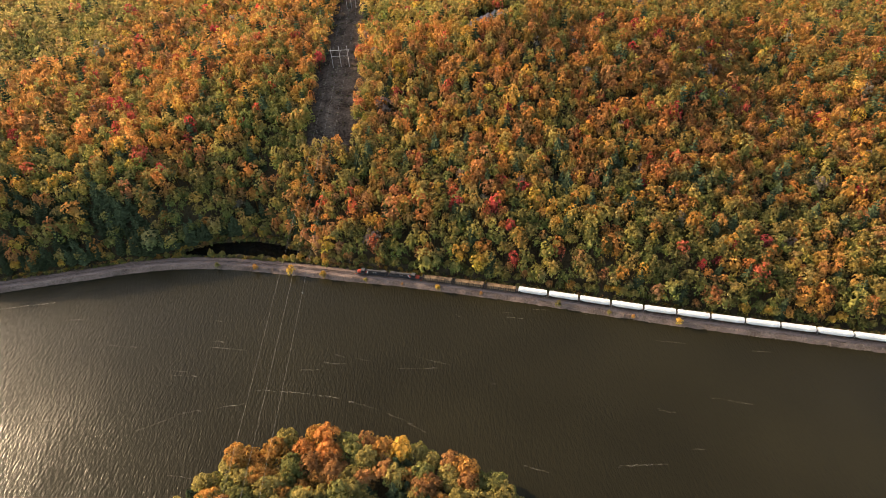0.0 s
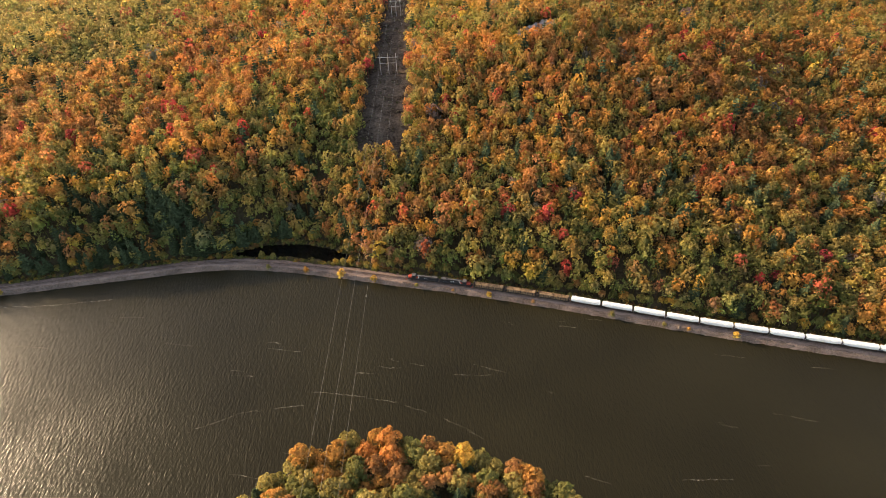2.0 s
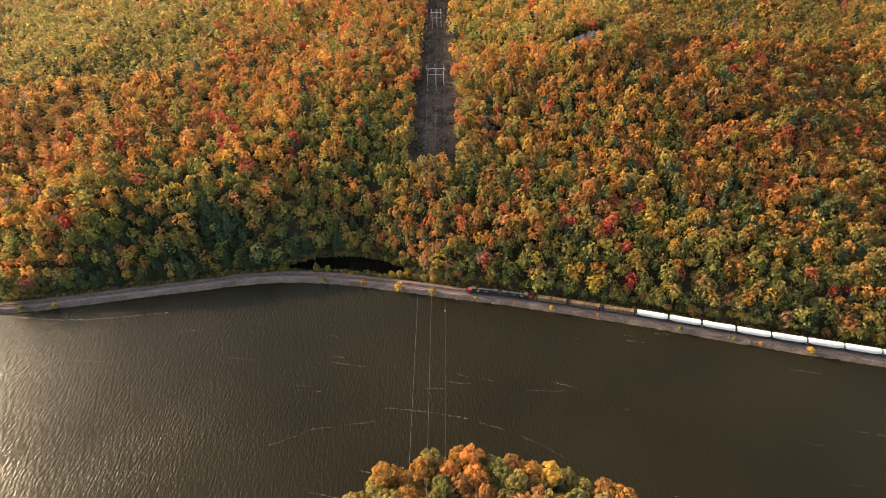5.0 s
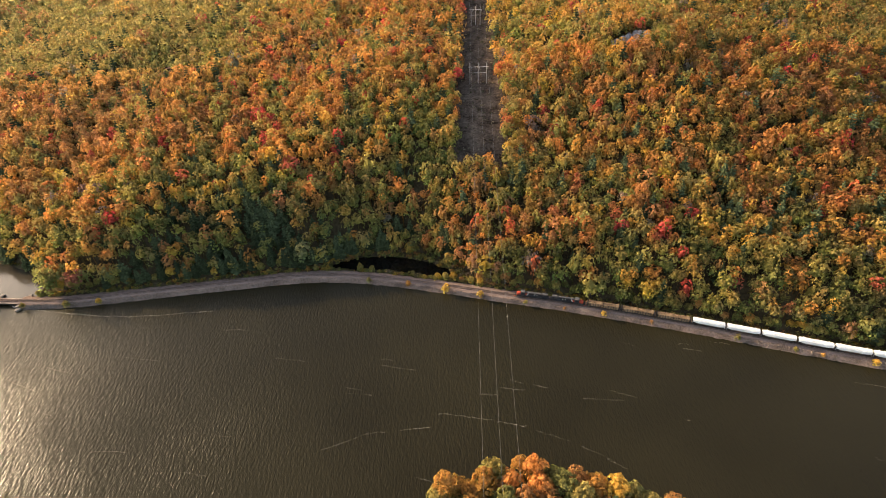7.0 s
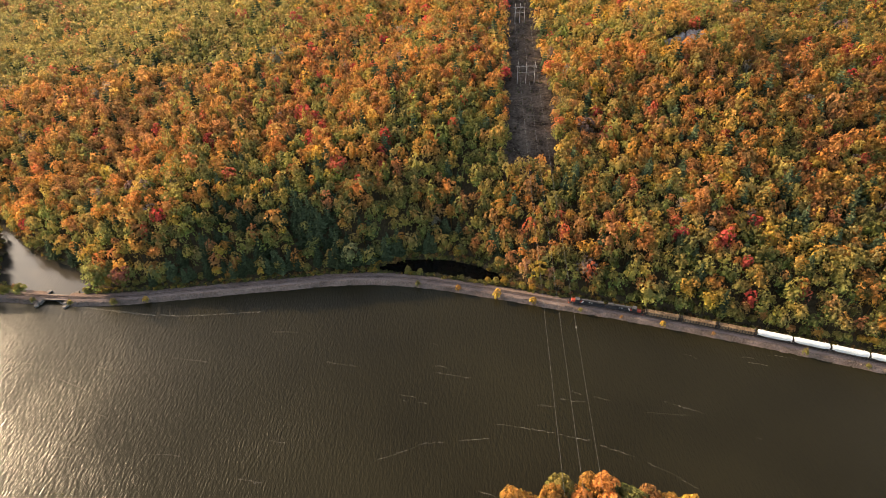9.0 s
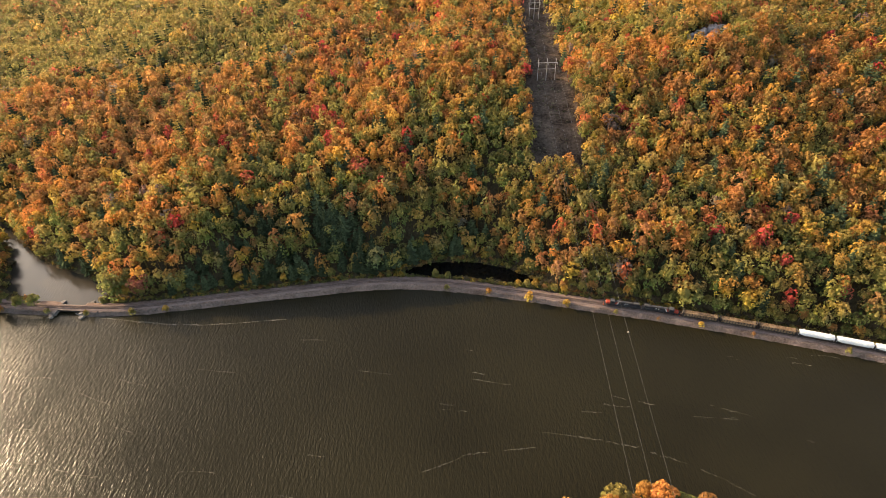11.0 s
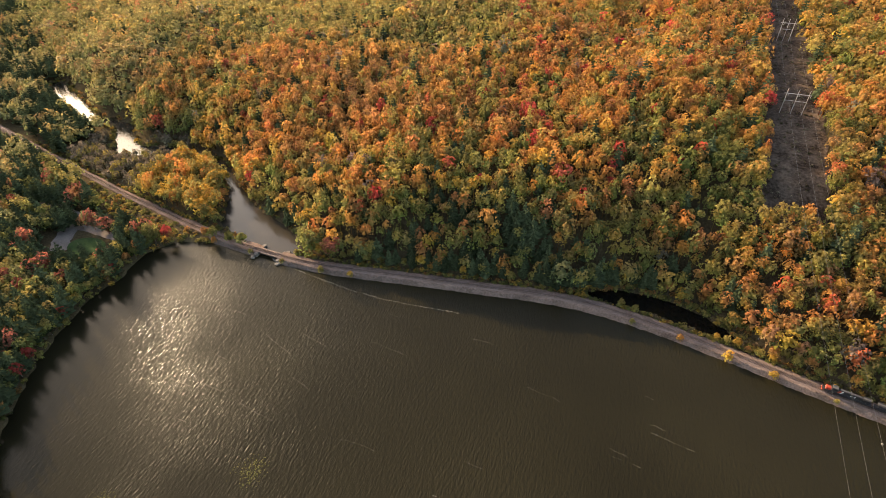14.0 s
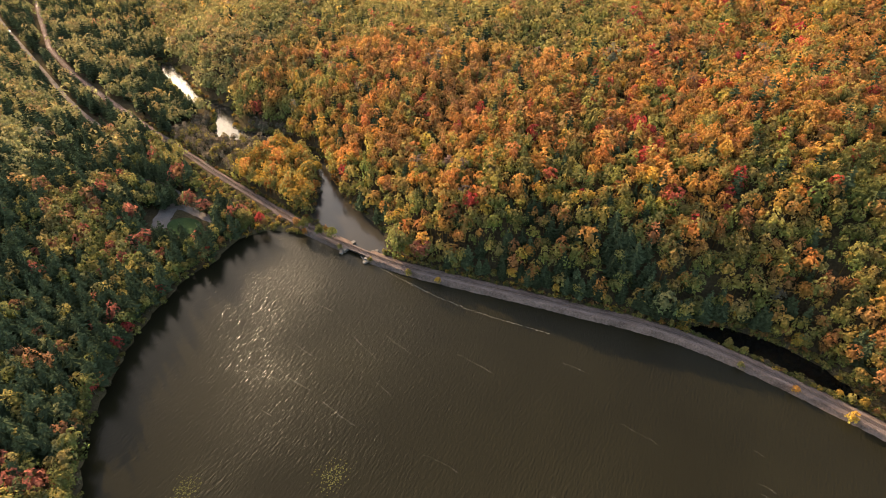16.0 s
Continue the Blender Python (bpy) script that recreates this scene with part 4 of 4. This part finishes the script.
def hopper():
    c = new("hopper_car")
    bm = bmesh.new()
    prof = [(-1.48, 2.3), (-1.55, 2.6), (-1.5, 3.95), (-1.05, 4.5), (0, 4.62), (1.05, 4.5), (1.5, 3.95), (1.55, 2.6), (1.48, 2.3)]
    rings = []
    for x, lo in ((-8.6, 2.9), (-8.2, 2.9), (-6.2, 2.3), (6.2, 2.3), (8.2, 2.9), (8.6, 2.9)):
        rings.append([bm.verts.new((x, y, max(z, lo))) for y, z in prof])
    for a, b in zip(rings, rings[1:]):
        for k in range(len(prof)):
            bm.faces.new((a[k], b[k], b[(k + 1) % len(prof)], a[(k + 1) % len(prof)]))
    bm.faces.new(rings[0]), bm.faces.new(rings[-1][::-1])
    bmesh.ops.recalc_face_normals(bm, faces=bm.faces)
    body = part("body", bm, M_white, c)
    for k in range(-6, 7):
        for s in (-1.6, 1.6):
            bm = bmesh.new(); box(bm, (0.12, 0.08, 1.6), (k, s * 0.98, 3.2), 0.01); part("rib", bm, M_white, body)
    for x in (-6.4, 6.4):
        bm = bmesh.new(); box(bm, (0.35, 3.3, 0.2), (x, 0, 4.62), 0.03); part("roof_step", bm, M_white, body)
    bm = bmesh.new()
    for s in (-0.75, 0.75):
        box(bm, (16.6, 0.4, 0.06), (0, s, 4.72), 0.01)
    part("walkway", bm, M_white, c)
    for k in range(5):
        bm = bmesh.new(); rod(bm, (-5 + 2.5 * k, 0, 4.58), (-5 + 2.5 * k, 0, 4.78), 0.42, 0.38, 12); part("hatch", bm, M_white, c)
    for k in range(3):
        bm = bmesh.new()
        rod(bm, (-4 + 4 * k, 0, 2.35), (-4 + 4 * k, 0, 0.6), 1.85, 0.5, 4)
        part("outlet", bm, M_grey, c)
    bm = bmesh.new(); box(bm, (17.6, 0.6, 0.4), (0, 0, 1.2), 0.04)
    for s in (-8.3, 8.3):
        box(bm, (0.9, 2.9, 0.2), (s, 0, 1.45), 0.03)
    part("underframe", bm, M_under, c)
    for s in (-8.7, 8.7):
        bm = bmesh.new()
        for q in (-1.2, -0.8):
            rod(bm, (s, q, 1.4), (s, q, 4.4), 0.03, 0.03, 5)
        for q in range(8):
            rod(bm, (s, -1.2, 1.6 + 0.38 * q), (s, -0.8, 1.6 + 0.38 * q), 0.025, 0.025, 5)
        part("ladder", bm, M_white, c)
    truck(c, -6.9), truck(c, 6.9), coupler(c, -9.1), coupler(c, 9.1)
    return tagged(c, "clean white covered hopper car on the shore track", "hopper car", "white hopper cars")


TRAIN_FRONT = -62.0
spot = TRAIN_FRONT
made = {}
for k, (make, length, flip) in enumerate([(locomotive, 22.8, 0), (locomotive, 22.8, 180)] + [(log_car, 20.4, 0)] * 3 + [(hopper, 18.5, 0)] * 15):
    mid = spot + length / 2 * 0.968
    x, y, _, a = along(mid)
    m = pose(x, y, 3.0, 0, 0, a + flip)
    if make in made:
        copy_thing(made[make], m)
    else:
        made[make] = make()
        made[make].matrix_basis = m
    spot += length * 0.968

# ---- white car on the road ----
car = new("car")
cz = float(ground_z(-1081, 418))
car.matrix_basis = pose(-1081, 418.5, cz + 0.3, 0, 0, -19)
tagged(car, "small white car on the gravel road", "car")
bm = bmesh.new(); box(bm, (4.5, 1.8, 0.7), (0, 0, 0.65), 0.15); box(bm, (2.4, 1.6, 0.6), (-0.2, 0, 1.25), 0.22); part("body", bm, M_white, car)
bm = bmesh.new(); box(bm, (2.0, 1.64, 0.36), (-0.2, 0, 1.25), 0.1); part("windows", bm, M_glass, car)
for dx in (-1.4, 1.4):
    for s in (-0.82, 0.82):
        bm = bmesh.new(); rod(bm, (dx, s - 0.1, 0.33), (dx, s + 0.1, 0.33), 0.33, 0.33, 14); part("wheel", bm, M_under, car)

# ---- single trees and bushes ----
def trunk_mesh(seed):
    """A tapered trunk with limbs, for a tree of crown radius 1 whose crown's middle is at z = 1.9."""
    r = random.Random(seed)
    bm = bmesh.new()
    rod(bm, (0, 0, -0.15), (0.02, 0.03, 1.3), 0.075, 0.045, 8)
    rod(bm, (0.02, 0.03, 1.28), (0.0, 0.02, 2.3), 0.045, 0.012, 6)
    for k in range(6):
        a, z = k * 1.05 + r.uniform(-0.3, 0.3), r.uniform(0.95, 1.7)
        rod(bm, (0.01, 0.02, z), (0.65 * math.cos(a), 0.65 * math.sin(a), z + r.uniform(0.3, 0.6)), 0.03, 0.008, 5)
    me = bpy.data.meshes.new("trunk")
    bm.to_mesh(me)
    bm.free()
    me.materials.append(M_bark)
    return me


def crown_mesh(seed, leaves, tall, leaf, centre=1.9, sub=2, clumps=28):
    v, f, s = broadleaf(seed, leaves, sub, tall, leaf, clumps)
    v = v + np.array([0, 0, centre])
    return mesh_from("crown", v, f, M_leaves, False, s)


TONES = [("green", GREEN), ("olive", OLIVE), ("golden", GOLD), ("amber", AMBER), ("orange", ORANGE), ("rust", RUST), ("red", RED)]
M_tone = {nm: foliage(nm + "_leaves", [tuple(q * 0.8 for q in c), c, tuple(min(0.7, q * 1.2) for q in c)]) for nm, c in TONES}
M_pine_leaf = foliage("pine_needles", [tuple(q * 0.8 for q in PINE), PINE, tuple(q * 1.35 for q in PINE)])
trunks = [trunk_mesh(k) for k in range(4)]
crowns = [crown_mesh(600 + k, 760, (0.95, 1.1, 1.25, 1.05)[k % 4], 0.105) for k in range(10)]
pv, pf, psh = zip(*[conifer(700 + k, 14, 11, 0.3) for k in range(4)])
pines = [mesh_from("crown", a, b, M_pine_leaf, False, c) for a, b, c in zip(pv, pf, psh)]


def tree(x, y, z, size, tone, r, where):
    t = new("tree")
    t.matrix_basis = pose(x, y, z, 0, 0, r.uniform(0, 360)) @ Matrix.Diagonal((size, size, size * r.uniform(0.9, 1.1), 1))
    part("trunk", trunks[r.randrange(4)], None, t)
    c = part("crown", crowns[r.randrange(10)], None, t)
    c.material_slots[0].link = "OBJECT"
    c.material_slots[0].material = M_tone[tone]
    return tagged(t, tone + "-leaved broadleaf tree " + where, "tree", "trees " + where)


def pine(x, y, z, size, r, where):
    t = new("pine_tree")
    t.matrix_basis = pose(x, y, z, 0, 0, r.uniform(0, 360)) @ Matrix.Diagonal((size, size, size, 1))
    bm = bmesh.new()
    rod(bm, (0, 0, -0.03), (0, 0, 0.95), 0.018, 0.004, 7)
    part("trunk", bm, M_bark, t)
    part("crown", pines[r.randrange(4)], None, t)
    return tagged(t, "dark green pine with spreading boughs " + where, "pine tree", "pines " + where)


r = random.Random(12)
# the point of land below the wires
for gy_ in np.arange(62, 150, 5.9):
    for gx_ in np.arange(-138, 40, 6.8):
        x, y = gx_ + r.uniform(-2.6, 2.6) + (3.6 if int(gy_ / 5.9) % 2 else 0), gy_ + r.uniform(-2.4, 2.4)
        w = float(any_water(np.array([x]), np.array([y]))[0])
        if w > -1.6:
            continue
        z = float(ground_z(x, y))
        u = r.random()
        if -42 < x < -22 and y < 132 and u < 0.55 or u < 0.05:
            pine(x, y, z, r.uniform(13, 16.5), r, "on the wooded point")
            continue
        warm_here = math.exp(-((x + 62) / 18) ** 2 - ((y - 137) / 10) ** 2)
        q = r.random() + 0.34 * warm_here
        tone = "olive" if q < 0.40 else "green" if q < 0.58 else "golden" if q < 0.64 else "amber" if q < 0.84 else "rust" if q < 1.0 else "orange" if q < 1.48 else "red"
        tree(x, y, z, r.uniform(4.6, 6.4), tone, r, "on the wooded point")

# the wood behind them
k0 = len(tx)
fx_, fy_ = np.meshgrid(np.arange(-136, 40, 8.0), np.arange(-120, 62, 7.6))
fx_, fy_ = fx_.ravel() + np.random.RandomState(61).uniform(-3, 3, fx_.size), fy_.ravel() + np.random.RandomState(62).uniform(-3, 3, fx_.size)
inland = any_water(fx_, fy_) < -2
fx_, fy_ = fx_[inland], fy_[inland]
tx, ty, tz = np.r_[tx, fx_], np.r_[ty, fy_], np.r_[tz, ground_z(fx_, fy_)]
turn = np.r_[turn, np.random.RandomState(63).uniform(0, 6.28, len(fx_))]
tint = np.r_[tint, PALETTE[np.random.RandomState(64).choice([0, 1, 1, 3, 4, 5], len(fx_))]]
fs = np.random.RandomState(65).uniform(4.4, 6, len(fx_))
forest("point_wood", "autumn broadleaf wood covering the point of land", np.arange(len(tx)) >= k0, far_t, np.repeat(np.r_[np.ones(k0), fs][:, None], 3, 1), np.full(len(tx), 9.0))

# bushes on the railway bank
bush_crowns = [crown_mesh(800 + k, 160, 1.1, 0.2, 0.85, 1) for k in range(5)]


def bush(x, y, z, size, tone):
    b = new("bush", bush_crowns[r.randrange(5)])
    b.matrix_basis = pose(x, y, z, 0, 0, r.uniform(0, 360)) @ Matrix.Diagonal((size, size, size * 1.15, 1))
    b.material_slots[0].link = "OBJECT"
    b.material_slots[0].material = M_tone[tone]
    return tagged(b, tone + " autumn bush on the railway bank", "bush", "bushes on the bank")


for x, off, size, tone in ((-157, -4.5, 1.6, "olive"), (-130, -4.3, 1.8, "amber"), (-105, -4.5, 2.4, "golden"), (-82.5, -4.4, 2.0, "golden"), (-54, -4.7, 1.2, "olive"), (-7, -4.7, 1.6, "golden"), (66, -4.3, 1.5, "olive"),
                           (132.6, -4.3, 1.8, "golden"), (-355, -5.3, 2.0, "olive"), (-335, -5.1, 1.8, "golden"), (-442, -5.3, 1.8, "orange"), (-202, 6.2, 1.5, "amber"), (-196, 6.2, 1.8, "olive"), (-166, 6.6, 2.2, "olive"),
                           (-158, 6.4, 1.9, "olive"), (-113, 7.0, 1.9, "golden"), (-108, 7.2, 2.2, "olive"), (-103, 7.4, 2.5, "golden"), (-97, 7.0, 1.6, "rust"), (-91, 7.0, 2.1, "olive"), (-85, 7.2, 2.2, "golden"), (20, -4.7, 1.1, "rust"),
                           (95, -4.7, 1.2, "olive"), (108, -4.8, 1.0, "amber"), (-30, -4.9, 0.9, "rust"), (-410, -4.7, 1.6, "olive"), (-384, -4.9, 1.5, "olive"), (-425, 6.0, 1.7, "olive"), (-432, 6.2, 1.5, "rust"), (-380, 6.4, 1.6, "olive")):
    x_, y_, _, _ = along(x, off)
    bush(x_, y_, 1.3 if off < 0 else 1.5, size * 1.15, tone)

# trees that stand foremost along the foot of the hill, and on the west shore
for x in np.arange(-372, 300, 5.4):
    x_, y_, _, _ = along(x + r.uniform(-1.5, 1.5), r.uniform(8.0, 11.5))
    if -200 < x < -86:
        y_ = float(np.interp(x_, *zip(*FOOT))) + r.uniform(0.8, 3.5)
    if -335 < x < -150 and r.random() < 0.8:
        pine(x_, y_, float(ground_z(x_, y_)), r.uniform(12, 18), r, "at the hill's foot")
        continue
    q = r.random()
    tone = "olive" if q < 0.45 else "green" if q < 0.72 else "golden" if q < 0.85 else "amber" if q < 0.92 else "rust"
    tree(x_, y_, float(ground_z(x_, y_)), r.uniform(2.3, 3.7), tone, r, "at the hill's foot")
for (ax, ay), (bx_, by_) in zip(LAKE[19:29], LAKE[20:30]):
    for f in np.arange(0, 1, 6.0 / math.hypot(bx_ - ax, by_ - ay)):
        x_, y_ = ax + f * (bx_ - ax) - r.uniform(1.5, 4.0), ay + f * (by_ - ay) + r.uniform(-1.5, 1.5)
        if float(any_water(np.array([x_]), np.array([y_]))[0]) > -0.6:
            continue
        q = r.random()
        tone = "green" if q < 0.5 else "olive" if q < 0.75 else "rust" if q < 0.9 else "red"
        tree(x_, y_, float(ground_z(x_, y_)), r.uniform(2.8, 4.0), tone, r, "on the west shore")
